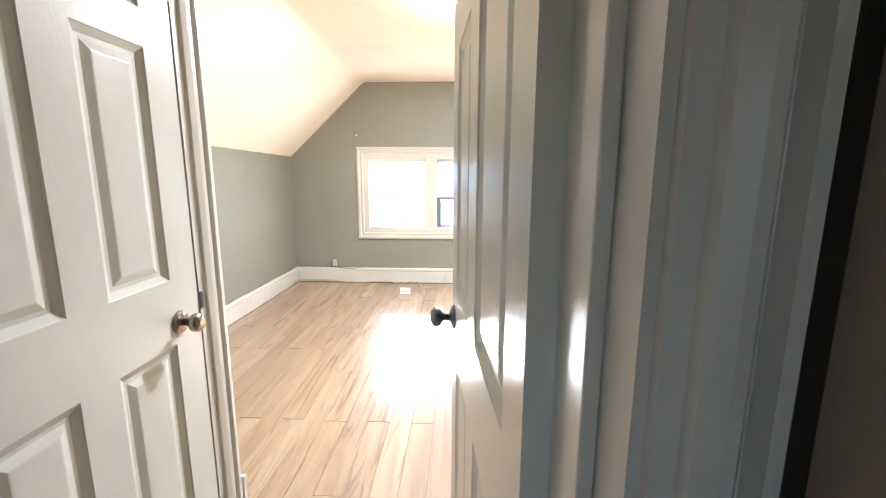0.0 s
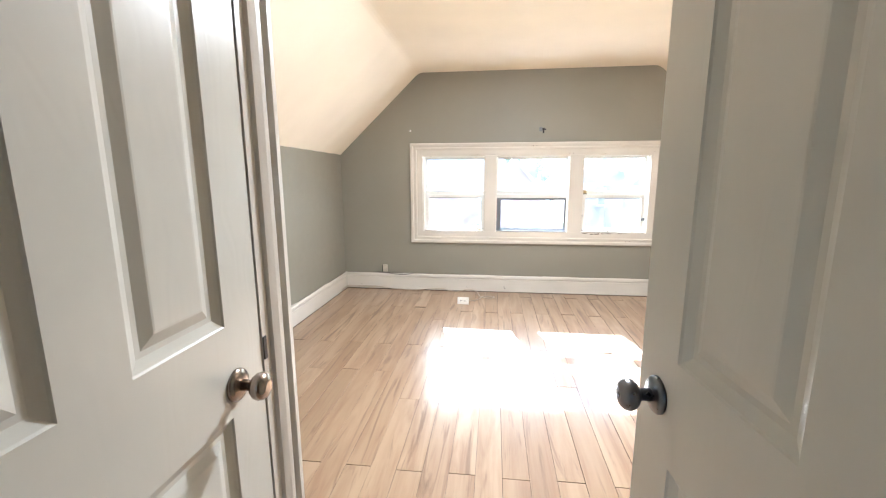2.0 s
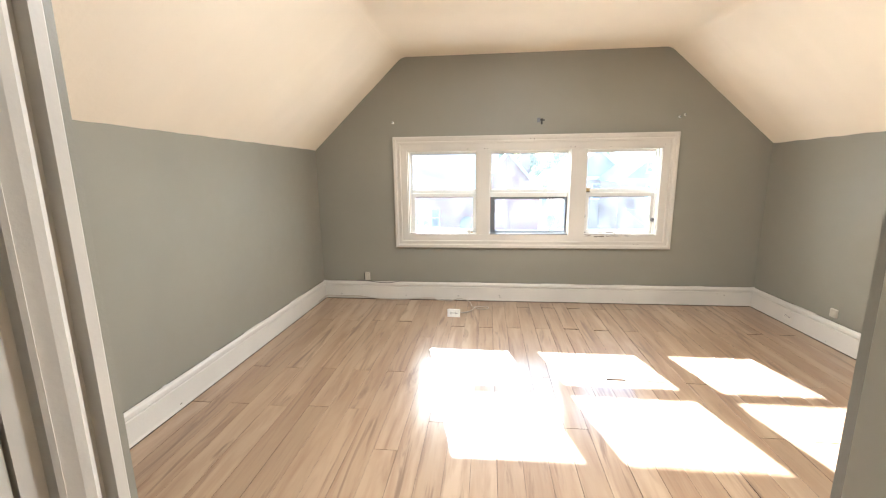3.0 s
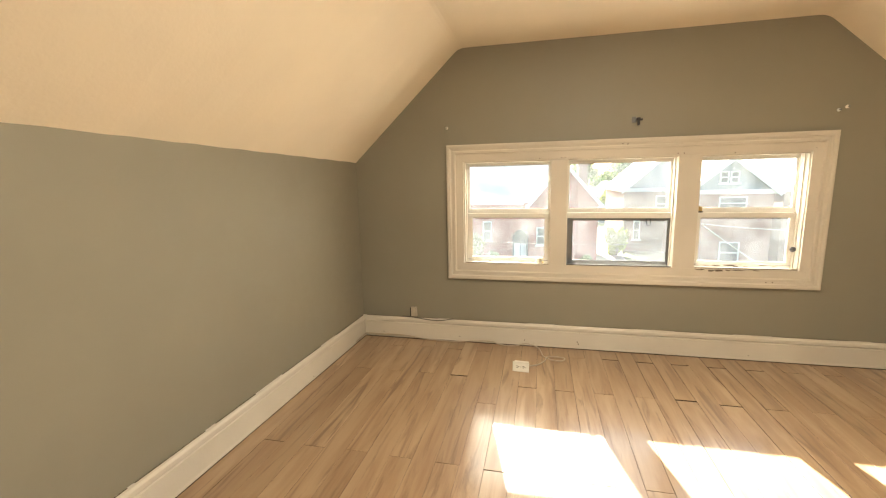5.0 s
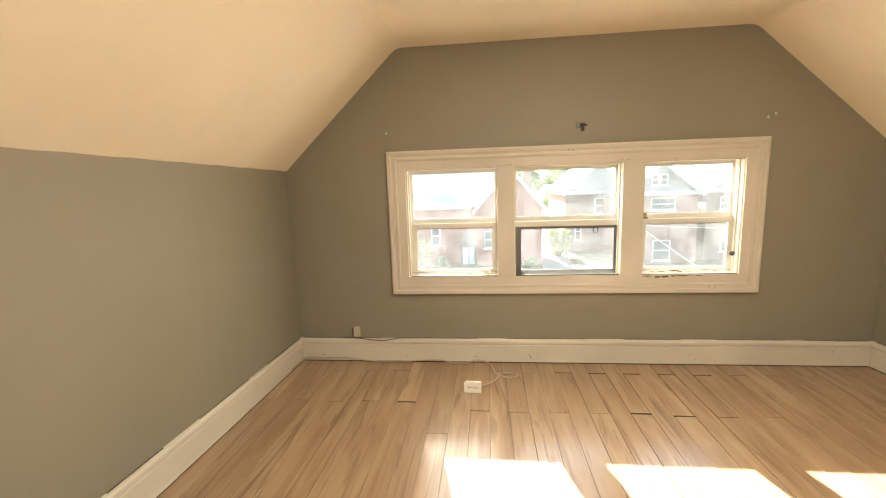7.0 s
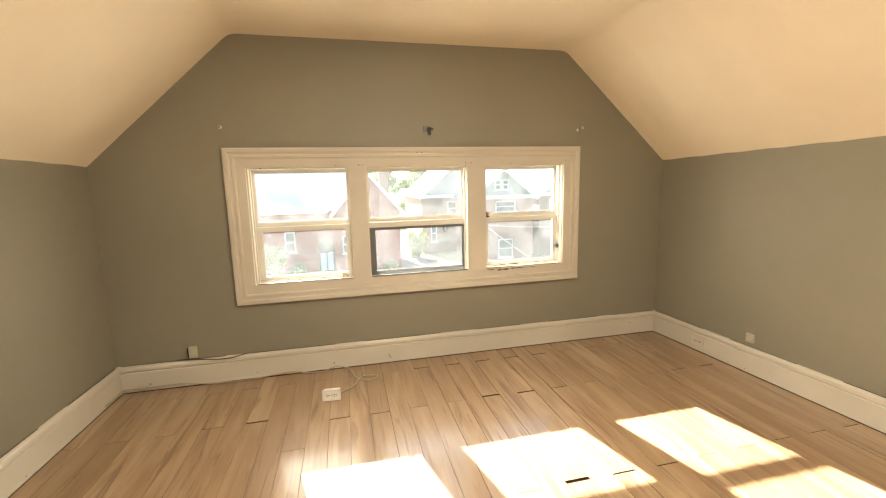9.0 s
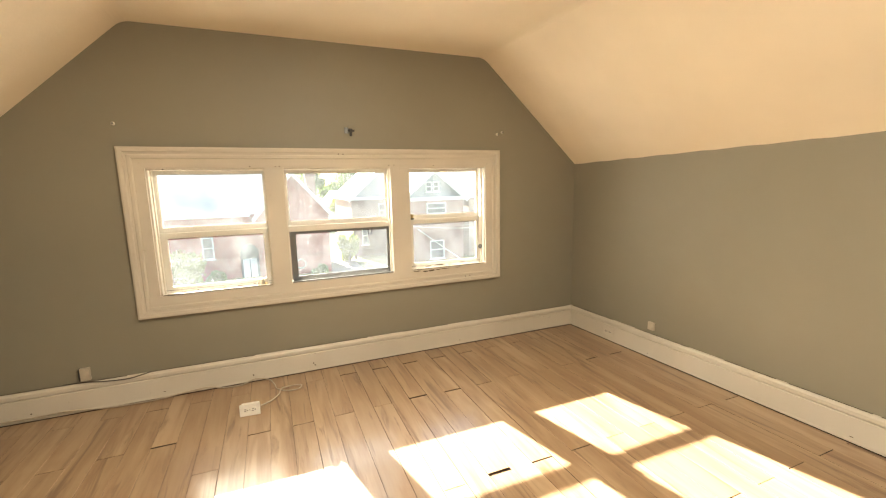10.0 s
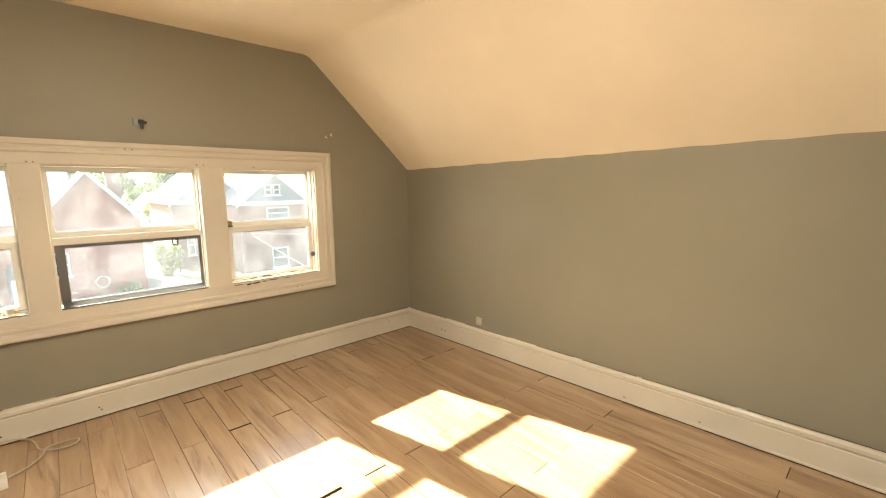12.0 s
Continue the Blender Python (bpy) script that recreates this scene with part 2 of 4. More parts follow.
def slab(u, v, d, holes=()):
    """A wall in x and z of depth d = (y0, y1), with rectangular holes (u0, u1, v0, v1) cut through it."""
    us = sorted({*u, *[h[0] for h in holes], *[h[1] for h in holes]})
    vs = sorted({*v, *[h[2] for h in holes], *[h[3] for h in holes]})

    def solid(i, j):
        if not (0 <= i < len(us) - 1 and 0 <= j < len(vs) - 1):
            return False
        x, z = (us[i] + us[i + 1]) / 2, (vs[j] + vs[j + 1]) / 2
        return not any(h[0] < x < h[1] and h[2] < z < h[3] for h in holes)

    bm = bmesh.new()
    grid = [[[bm.verts.new((x, y, z)) for z in vs] for x in us] for y in d]
    for i in range(len(us) - 1):
        for j in range(len(vs) - 1):
            if not solid(i, j):
                continue
            for g in grid:
                bm.faces.new((g[i][j], g[i + 1][j], g[i + 1][j + 1], g[i][j + 1]))
            for (ni, nj), (p, q) in (((i - 1, j), ((i, j), (i, j + 1))), ((i + 1, j), ((i + 1, j), (i + 1, j + 1))), ((i, j - 1), ((i, j), (i + 1, j))), ((i, j + 1), ((i, j + 1), (i + 1, j + 1)))):
                if not solid(ni, nj):
                    bm.faces.new((grid[0][p[0]][p[1]], grid[0][q[0]][q[1]], grid[1][q[0]][q[1]], grid[1][p[0]][p[1]]))
    loose = [w for w in bm.verts if not w.link_faces]
    bmesh.ops.delete(bm, geom=loose, context="VERTS")
    bmesh.ops.recalc_face_normals(bm, faces=bm.faces)
    return bm


def mesh_of(name, bm, material):
    me = bpy.data.meshes.new(name)
    bm.to_mesh(me)
    bm.free()
    me.materials.append(material)
    return me


def part(name, bm, material, parent, label=""):
    """One mesh object under a thing or under a part."""
    ob = new(name, mesh_of(name, bm, material))
    ob.parent = parent
    return tagged(ob, label)


def thing(name, m, label, category, group="", kind=""):
    """An Empty at the base of a thing, at the pose m."""
    ob = new(name)
    ob.empty_display_size = 0.1
    ob.matrix_basis = m
    return tagged(ob, label, category, group, kind)


def structure(name, bm, material, label, category):
    return tagged(new(name, mesh_of(name, bm, material)), label, category, "", "structure")


# ---------- the room's shell ----------
X0, X1, YF = -1.123, 3.122, 5.475          # knee walls and window wall
YN = 1.84                                   # where the entry passage opens into the room
KNEE, TOP = 1.525, 2.364                   # knee wall and flat ceiling heights
XA, XB = -0.223, 2.187                     # where the slopes meet the flat ceiling
PL, PR = 0.063, 1.02                       # passage walls
DY0, DY1 = 0.66, 0.845                     # wall in which the room's door hangs
JL, JR = 0.155, 0.985                      # door opening
HB = -1.6                                  # back of the hall
WX0, WX1, WZ0, WZ1 = -0.20, 2.187, 0.65, 1.508   # window opening

structure("wall_north", slab((X0 - 0.35, X1 + 0.4), (-0.2, 2.7), (YF, YF + 0.165), [(WX0, WX1, WZ0, WZ1)]), WALL, "grey painted gable wall round a triple window", "wall")
SPLAY_W, SPLAY_E = 0.075, 0.125            # the knee walls stand a little further apart at the door end


def west_at(y):
    return X0 - SPLAY_W * (YF - y) / (YF - YN)


def east_at(y):
    return X1 + SPLAY_E * (YF - y) / (YF - YN)


def knee_wall(inner, outer):
    bm = prism([(outer, -0.2), (inner(YF), -0.2), (inner(YF), KNEE + 0.2), (outer, KNEE + 0.2)], YF, YN - 0.14)
    for v in bm.verts:
        if abs(v.co.y - YF) > 0.1 and abs(v.co.x - outer) > 1e-4:
            v.co.x = inner(v.co.y)
    return bm


structure("wall_west", knee_wall(west_at, X0 - 0.3), WALL, "grey painted low knee wall under sloped ceiling", "wall")
structure("wall_east", knee_wall(east_at, X1 + 0.35), WALL, "grey painted low knee wall under sloped ceiling", "wall")


def ceiling_outline(y):
    """The ceiling's underside at y: slope, flat and slope, rounded where they meet."""
    low = []
    for wall, (x, z), rise in ((west_at, (XA, TOP), 0.060), (east_at, (XB, TOP), 0.078)):
        knee = Vector((wall(y), KNEE + rise * (YF - y) / (YF - YN)))
        bend = Vector((x, z))
        low.append((bend, bend + (knee - bend) * 1.45))
    low = [low[0][1], low[0][0], low[1][0], low[1][1]]
    pts = []
    for k, p in enumerate(low):
        if k in (1, 2):
            a, b = low[k - 1], low[k + 1]
            s, e = p + (a - p).normalized() * 0.05, p + (b - p).normalized() * 0.05
            for i in range(5):
                t = i / 4
                pts.append(s * (1 - t) ** 2 + p * 2 * t * (1 - t) + e * t * t)
        else:
            pts.append(p)
    return pts


def ceiling_bm():
    bm = bmesh.new()
    ys = [HB - 0.1 + (YF + 0.102 - HB) * k / 24 for k in range(25)]
    sides = [ceiling_outline(y) for y in ys]
    pts = sides[0]
    rows = [[bm.verts.new((p.x, y, p.y)) for p in side] for y, side in zip(ys, sides)]
    tops = [[bm.verts.new((p.x, y, p.y + 0.25)) for p in side] for y, side in zip(ys, sides)]
    n = len(pts)
    for r in range(len(ys) - 1):
        for k in range(n - 1):
            bm.faces.new((rows[r][k], rows[r][k + 1], rows[r + 1][k + 1], rows[r + 1][k]))
            bm.faces.new((tops[r][k], tops[r + 1][k], tops[r + 1][k + 1], tops[r][k + 1]))
        for k in (0, n - 1):
            bm.faces.new((rows[r][k], rows[r + 1][k], tops[r + 1][k], tops[r][k]))
    for r in (0, len(ys) - 1):
        for k in range(n - 1):
            bm.faces.new((rows[r][k], rows[r][k + 1], tops[r][k + 1], tops[r][k]))
    bmesh.ops.recalc_face_normals(bm, faces=bm.faces)
    return bm


LAMP = Nodes("lit_lamp_glass").set(Base_Color=(0.9, 0.88, 0.82), Emission_Color=(1.0, 0.90, 0.76), Emission_Strength=85.0).mat
light = thing("ceiling_light", pose(0.90, 3.14, TOP), "small round flush ceiling light, switched on", "ceiling light")
part("rim", lathe([(0, 0.10), (-0.012, 0.10), (-0.018, 0.094), (-0.018, 0.088)], 32), VINYL, light)
part("diffuser", lathe([(-0.010, 0.088), (-0.022, 0.084), (-0.029, 0.06), (-0.031, 0.001)], 32), LAMP, light)
structure("ceiling", ceiling_bm(), CEIL, "cream painted attic ceiling with two long slopes", "ceiling")
floor = structure("floor", boxes(((X0 - 0.35, HB - 0.1, -0.2), (X1 + 0.4, YF + 0.24, -0.011))), GAP, "pale maple laminate plank floor, gaps between some planks", "floor")

# walls round the entry passage: a closet door is set in the west one
CY0, CY1, CZ = 0.965, 1.688, 2.02          # closet door leaf


def passage_wall_west():
    bm = slab((DY1, YN), (-0.02, TOP + 0.03), (0.0, 0.11), [(CY0 - 0.02, CY1 + 0.012, -0.02, CZ + 0.02)])
    bm.transform(Matrix(((0, -1, 0, PL), (1, 0, 0, 0), (0, 0, 1, 0), (0, 0, 0, 1))))
    bmesh.ops.recalc_face_normals(bm, faces=bm.faces)
    return bm


structure("wall_passage_west", passage_wall_west(), WALL, "grey painted passage wall with a closet door", "wall")
structure("wall_passage_east", boxes(((PR, DY1, -0.02), (PR + 0.11, YN, TOP + 0.03))), WALL, "grey painted passage wall", "wall")
structure("wall_south_west", boxes(((X0 - 0.3, YN - 0.11, -0.02), (PL - 0.11, YN, TOP + 0.03))), WALL, "grey painted wall beside the entry passage", "wall")
structure("wall_south_east", boxes(((PR + 0.11, YN - 0.11, -0.02), (X1 + 0.35, YN, TOP + 0.03))), WALL, "grey painted wall beside the entry passage", "wall")
structure("wall_closet_back", boxes(((-0.75, DY1, -0.02), (-0.65, YN - 0.11, TOP + 0.03))), WALL, "plain closet back wall", "wall")
structure("wall_door", slab((-0.75, PR + 1.0), (-0.02, TOP + 0.03), (DY0, DY1), [(JL - 0.02, JR + 0.02, -0.03, 2.06)]), WALL, "grey painted wall with the room's doorway", "wall")
structure("wall_hall_west", boxes(((-0.55, HB, -0.02), (-0.45, DY0, TOP + 0.03))), BOUNCEPAINT, "unseen hall wall, painted pale to bounce light", "wall")
structure("wall_hall_east", boxes(((1.053, HB, -0.02), (1.235, DY0 - 0.034, TOP + 0.03))), SHADEPAINT, "unlit hall wall, its shade put into a dark brown grey colour", "wall")
# the opening is an addition out of view: sky light for the hall-side casing
structure("wall_hall_south", slab((-0.75, PR + 1.0), (-0.02, TOP + 0.03), (HB - 0.1, HB), [(0.02, 0.52, 1.1, 1.7)]), BOUNCEPAINT, "unseen hall end wall with an opening added to let sky light in", "wall")

# ---------- baseboards ----------
BASE = [(0, 0.007), (0.023, 0.007), (0.023, 0.014), (0.0205, 0.020), (0.020, 0.026), (0.020, 0.138), (0.014, 0.143), (0.016, 0.148), (0.027, 0.156), (0.027, 0.176), (0.018, 0.188), (0, 0.19)]


def baseboard(name, a, b, out, ends=(0, 0)):
    a, b, o = Vector(a), Vector(b), Vector(out)
    d = (b - a).normalized()
    bm = bmesh.new()
    rings = []
    for p, s in ((a, ends[0]), (b, -ends[1])):
        rings.append([bm.verts.new(p + o * u + Vector((0, 0, v)) + d * (s * u)) for u, v in BASE])
    n = len(BASE)
    for k in range(n):
        bm.faces.new((rings[0][k], rings[0][(k + 1) % n], rings[1][(k + 1) % n], rings[1][k]))
    bm.faces.new(rings[0])
    bm.faces.new(rings[1][::-1])
    bmesh.ops.recalc_face_normals(bm, faces=bm.faces)
    board = structure(name, bm, BOARD, "tall white painted wooden baseboard, chipped and scuffed", "baseboard")
    # a dark strip fills the gap under the board in place of its shade
    gap = bmesh.new()
    lo = [gap.verts.new(v) for v in (a + d * 0.03, b - d * 0.03, b - d * 0.03 + o * 0.0215, a + d * 0.03 + o * 0.0215)]
    hi = [gap.verts.new(v.co + Vector((0, 0, 0.0068))) for v in lo]
    for k in range(4):
        gap.faces.new((lo[k], lo[(k + 1) % 4], hi[(k + 1) % 4], hi[k]))
    bmesh.ops.recalc_face_normals(gap, faces=gap.faces)
    part("floor_gap_shade", gap, GAP, board, "dark strip standing for the shade in the gap under the board")
    # a dirty, broken line where the board has come away from the plaster
    rnd = random.Random(len(name) + int(1000 * a.y))
    length, s = (b - a).length, 0.03
    while s < length - 0.2:
        e = min(s + rnd.uniform(0.12, 0.7), length - 0.03)
        p, q = a + d * s, a + d * e
        w = rnd.uniform(0.0004, 0.0018)
        line = [p + o * 0.001 + Vector((0, 0, 0.189)), q + o * 0.001 + Vector((0, 0, 0.189)), q + o * 0.007 + Vector((0, 0, 0.1895)), p + o * 0.007 + Vector((0, 0, 0.1895))]
        lb = bmesh.new()
        lo = [lb.verts.new(v) for v in line]
        hi = [lb.verts.new(v + Vector((0, 0, w + 0.001))) for v in line]
        for k in range(4):
            lb.faces.new((lo[k], lo[(k + 1) % 4], hi[(k + 1) % 4], hi[k]))
        lb.faces.new(hi)
        bmesh.ops.recalc_face_normals(lb, faces=lb.faces)
        part("paint_crack", lb, GRIME, board, "dark dirty crack along the board")
        s = e + rnd.uniform(0.02, 0.3)
    for k in range(int(length * 0.9)):
        s, z = rnd.uniform(0.1, length - 0.1), rnd.choice([rnd.uniform(0.02, 0.06), rnd.uniform(0.02, 0.135)])
        l, t = rnd.uniform(0.003, 0.010), rnd.uniform(0.0015, 0.004)
        p = a + d * s + o * 0.0201 + Vector((0, 0, z))
        chip = bmesh.new()
        pts = [p + d * (l * math.cos(i) * rnd.uniform(0.6, 1.2)) + Vector((0, 0, t * math.sin(i) * rnd.uniform(0.6, 1.3))) for i in (0, 0.9, 1.8, 2.7, 3.6, 4.5, 5.4)]
        lo = [chip.verts.new(v) for v in pts]
        hi = [chip.verts.new(v + o * 0.0006) for v in pts]
        for i in range(7):
            chip.faces.new((lo[i], lo[(i + 1) % 7], hi[(i + 1) % 7], hi[i]))
        chip.faces.new(hi)
        bmesh.ops.recalc_face_normals(chip, faces=chip.faces)
        part("chipped_spot", chip, GRIME, board, "chipped dark spot in the paint")
    return board


baseboard("baseboard", (X0, YF, 0), (X1, YF, 0), (0, -1, 0), (1, 1))
baseboard("baseboard", (west_at(YN), YN, 0), (X0, YF, 0), (1, 0, 0), (0, 1))
baseboard("baseboard", (east_at(YN), YN, 0), (X1, YF, 0), (-1, 0, 0), (0, 1))
baseboard("baseboard", (PL + 0.012, YN, 0), (X0 + 0.03, YN, 0), (0, 1, 0))
baseboard("baseboard", (X1 - 0.03, YN, 0), (PR + 0.01, YN, 0), (0, 1, 0))

# ---------- the triple window ----------
window = thing("window_1", pose(0, 0, 0), "white painted triple sash window with dusty panes", "window", "", "structure")
FX0, FX1, FZ0, FZ1 = -0.329, 2.316, 0.556, 1.638
CASING = [(0, 0), (0, 0.034), (0.010, 0.038), (0.028, 0.036), (0.034, 0.026), (0.046, 0.024), (0.052, 0.030), (0.066, 0.030), (0.073, 0.020), (0.132, 0.018), (0.132, 0)]


def picture_frame(x0, x1, z0, z1, face):
    """A mitred moulding round a rectangle; the profile runs inwards from its outer edge."""
    corners = [(x0, z0, 1, 1), (x1, z0, -1, 1), (x1, z1, -1, -1), (x0, z1, 1, -1)]
    path = [((x, face, z), (sx, 0, sz), (0, -1, 0)) for x, z, sx, sz in corners]
    return sweep(CASING, path, closed=True)


part("window_casing", picture_frame(FX0, FX1, FZ0, FZ1, YF), WORN, window, "wide white moulded casing with nail holes")
OPEN = [(-0.186, 0.484), (0.609, 1.370), (1.520, 2.178)]   # three lights
OZ0, OZ1 = 0.678, 1.496
for a, b in ((0.484, 0.609), (1.370, 1.520)):
    part("mullion", boxes(((a, YF - 0.017, OZ0 - 0.01), (b, YF + 0.15, OZ1 + 0.01)), bevel=0.003), WORN, window)
part("jamb", boxes(((WX0 - 0.004, YF + 0.002, WZ0), (OPEN[0][0], YF + 0.155, WZ1))), TRIM, window)
part("jamb", boxes(((OPEN[2][1], YF + 0.002, WZ0), (WX1 + 0.004, YF + 0.155, WZ1))), TRIM, window)
part("head", boxes(((WX0, YF + 0.004, OZ1), (WX1, YF + 0.155, WZ1 + 0.004))), TRIM, window)
part("sill", boxes(((WX0, YF - 0.012, WZ0 - 0.01), (WX1, YF + 0.185, OZ0)), bevel=0.003), WORN, window, "white sill with peeled, grimy paint")


def ring(x0, x1, z0, z1, y0, y1, l, r, b, t):
    return slab((x0, x1), (z0, z1), (y0, y1), [(x0 + l, x1 - r, z0 + b, z1 - t)])


def pane(x0, x1, z0, z1, y, parent):
    p = part("pane", boxes(((x0, y, z0), (x1, y + 0.003, z1))), GLASS, parent)
    p.visible_shadow = False
    return p


def sash(name, x0, x1, z0, z1, y, rails, material, label):
    l, r, b, t = rails
    s = part(name, ring(x0, x1, z0, z1, y, y + 0.03, l, r, b, t), material, window, label)
    pane(x0 + l - 0.004, x1 - r + 0.004, z0 + b - 0.004, z1 - t + 0.004, y + 0.014, s)
    part("glazing_bead", ring(x0 + l - 0.001, x1 - r + 0.001, z0 + b - 0.001, z1 - t + 0.001, y + 0.006, y + 0.013, 0.006, 0.006, 0.006, 0.006), material, s)
    return s


MEET = 1.08
for k, (a, b) in enumerate(OPEN):
    yl, yu = YF + 0.070, YF + 0.110
    sash("upper_sash", a, b, MEET - 0.005, OZ1, yu, (0.018, 0.012, 0.045, 0.022), VINYL, "white upper sash")
    if k == 1:
        sash("lower_sash", a + 0.012, b + 0.0, OZ0, MEET - 0.03, yl, (0.036, 0.020, 0.034, 0.014), STEEL, "grey aluminium lower sash")
        part("meeting_rail", boxes(((a, yl - 0.004, MEET - 0.03), (b, yl + 0.036, MEET + 0.012)), bevel=0.003), VINYL, window)
    else:
        sash("lower_sash", a + 0.004, b - 0.004, OZ0, MEET + 0.008, yl, (0.04, 0.032, 0.046, 0.032), VINYL, "white lower sash")
    # dirty joint, drawn wider so its dark colour shades the sunlit sill strip
    part("sill_gap", boxes(((a + 0.006, yl - 0.016, OZ0 - 0.001), (b - 0.006, yl + 0.001, OZ0 + 0.005))), GRIME, window, "dark dirty joint under the sash, widened to darken the sunlit sill")
    part("rail_gap", boxes(((a + 0.006, yl - 0.001, OZ0 + 0.026), (b - 0.006, yl + 0.001, OZ0 + 0.029))), STEEL, window)
    # the storm window's track, raised at the sill's inner edge to hide sunlit sill
    part("sill_track", boxes(((a + 0.004, YF - 0.010, OZ0 - 0.002), (b - 0.004, YF - 0.002, OZ0 + 0.020)), ((a + 0.004, YF - 0.002, OZ0 - 0.002), (b - 0.004, YF + 0.020, OZ0 + 0.003)), bevel=0.001), STEEL if k == 1 else TRIM, window, "narrow metal track along the sill, raised to hide the sunlit strip")
    part("sill_joint", boxes(((a + 0.004, YF - 0.0125, OZ0 + 0.0115), (b - 0.004, YF - 0.0095, OZ0 + 0.0150))), GRIME, window, "dark dirty joint on the sill")
    # channel strips at both sides
    for x in (a, b - 0.008):
        part("stop", boxes(((x, YF + 0.045, OZ0), (x + 0.008, yl - 0.003, OZ1))), TRIM, window)


# ---------- doors ----------
def panel_door(name, width, height, m, label, columns, rows, knob_x, knob_z, knob_metal, knob_label, sides=(1, -1)):
    """A moulded six-panel door. x runs along its width, y through its thickness with the face at y = 0."""
    t = 0.036
    d = thing(name, m, label, "door", "", "structure")
    holes = [(a, b, c, e) for a, b in columns for c, e in rows]
    leaf = part("leaf", slab((0, width), (0.006, height), (0, t), holes), DOOR, d)
    for a, b, c, e in holes:
        bm = bmesh.new()
        for face, sign in ((0.0, 1), (t, -1)):
            rings = []
            for inset, depth in ((0, 0), (0.003, 0.0035), (0.010, 0.007), (0.020, 0.0115), (0.030, 0.0118), (0.036, 0.0095), (0.050, 0.004), (0.054, 0.0035)):
                y = face + sign * depth
                rings.append([bm.verts.new(p) for p in ((a + inset, y, c + inset), (b - inset, y, c + inset), (b - inset, y, e - inset), (a + inset, y, e - inset))])
            for p, q in zip(rings, rings[1:]):
                for k in range(4):
                    bm.faces.new((p[k], p[(k + 1) % 4], q[(k + 1) % 4], q[k]))
            bm.faces.new(rings[-1])
        bmesh.ops.recalc_face_normals(bm, faces=bm.faces)
        part("panel", bm, DOOR, leaf)
    rose = [(0, 0.034), (0.004, 0.034), (0.008, 0.031), (0.011, 0.022), (0.014, 0.014)]
    stem = [(0.010, 0.012), (0.030, 0.011), (0.034, 0.014), (0.038, 0.021), (0.044, 0.0265), (0.052, 0.0285), (0.060, 0.0265), (0.066, 0.021), (0.069, 0.012), (0.0695, 0.011)]
    for s in sides:
        turn = Matrix.Translation((knob_x, 0 if s > 0 else t, knob_z)) @ pose(0, 0, 0, 90 * s, 0, 0)
        k = part("doorknob", lathe(stem, 32, turn), knob_metal, d, knob_label)
        part("rosette", lathe(rose, 32, turn), knob_metal, k)
        if knob_metal == PEWTER:
            part("keyhole", lathe([(0.0694, 0.006), (0.0705, 0.005)], 12, turn), BLACK, k)
    return d


ROWS6 = [(0.23, 0.842), (1.033, 1.655), (1.748, 1.908)]
# closet door, shut: its face looks along +x
closet = panel_door("door_1", CY1 - CY0, CZ, Matrix(((0, -1, 0, 0.070), (1, 0, 0, CY0), (0, 0, 1, 0), (0, 0, 0, 1))), "shut white six-panel closet door with nickel knob",
                    [(0.085, 0.290), (0.397, 0.608)], ROWS6, 0.628, 0.903, NICKEL, "satin nickel doorknob", (1,))
# the room's door, swung open against the passage: hinged at its near edge
HX, HY = 0.955, 0.828
ANG = math.degrees(math.atan2(1.622 - HY, 0.877 - HX))
open_door = panel_door("door_2", 0.835, CZ, pose(HX, HY, 0, 0, 0, ANG) @ pose(0, -0.036, 0), "open white six-panel room door with dark knob",
                       [(0.095, 0.358), (0.470, 0.712)], [(a - 0.015, b - 0.015) for a, b in ROWS6], 0.765, 0.935, PEWTER, "dark pewter doorknob")

# casings and jambs of the two doorways
ARCH = [(0, 0), (0, 0.010), (0.024, 0.012), (0.028, 0.020), (0.034, 0.022), (0.038, 0.017), (0.054, 0.022), (0.066, 0.023), (0.074, 0.019), (0.079, 0.012), (0.084, 0.013), (0.089, 0.026), (0.104, 0.026), (0.110, 0.020), (0.110, 0)]


def door_casing(name, u0, u1, top, place, along, out, label, wide=1.0):
    """A mitred casing on three sides of an opening; along and out are directions in plan."""
    path = []
    P, A, O = Vector(place), Vector(along), Vector(out)
    Z = Vector((0, 0, 1))
    for u, z, du, dz in ((u0, 0.0, -1, 0), (u0, top, -1, 1), (u1, top, 1, 1), (u1, 0.0, 1, 0)):
        path.append((P + A * u + Z * z, A * du + Z * dz, O))
    return structure(name, sweep([(u * wide, v) for u, v in ARCH], path), TRIM, label, "trim")


closet_casing = door_casing("trim", CY0 - 0.006, CY1 + 0.004, CZ + 0.006, (PL, 0, 0), (0, 1, 0), (1, 0, 0), "white moulded casing round the closet door", 1.07)
door_casing("trim", JL, JR + 0.008, 2.05, (0, DY0, 0), (1, 0, 0), (0, -1, 0), "white moulded casing on the hall side of the doorway", 0.53)
structure("trim", boxes(((JR, DY0 - 0.001, 0), (JR + 0.021, DY1 + 0.001, 2.06)), ((JL - 0.021, DY0 - 0.001, 0), (JL, DY1 + 0.001, 2.06)), ((JL, DY0 - 0.001, 2.045), (JR, DY1 + 0.001, 2.061)),), TRIM, "white painted door jambs", "trim")
structure("trim", boxes(((JR - 0.012, DY0 + 0.046, 0), (JR, DY0 + 0.084, 2.045)), ((JL, DY0 + 0.046, 0), (JL + 0.012, DY0 + 0.084, 2.045)), bevel=0.002), TRIM, "white painted door stops", "trim")
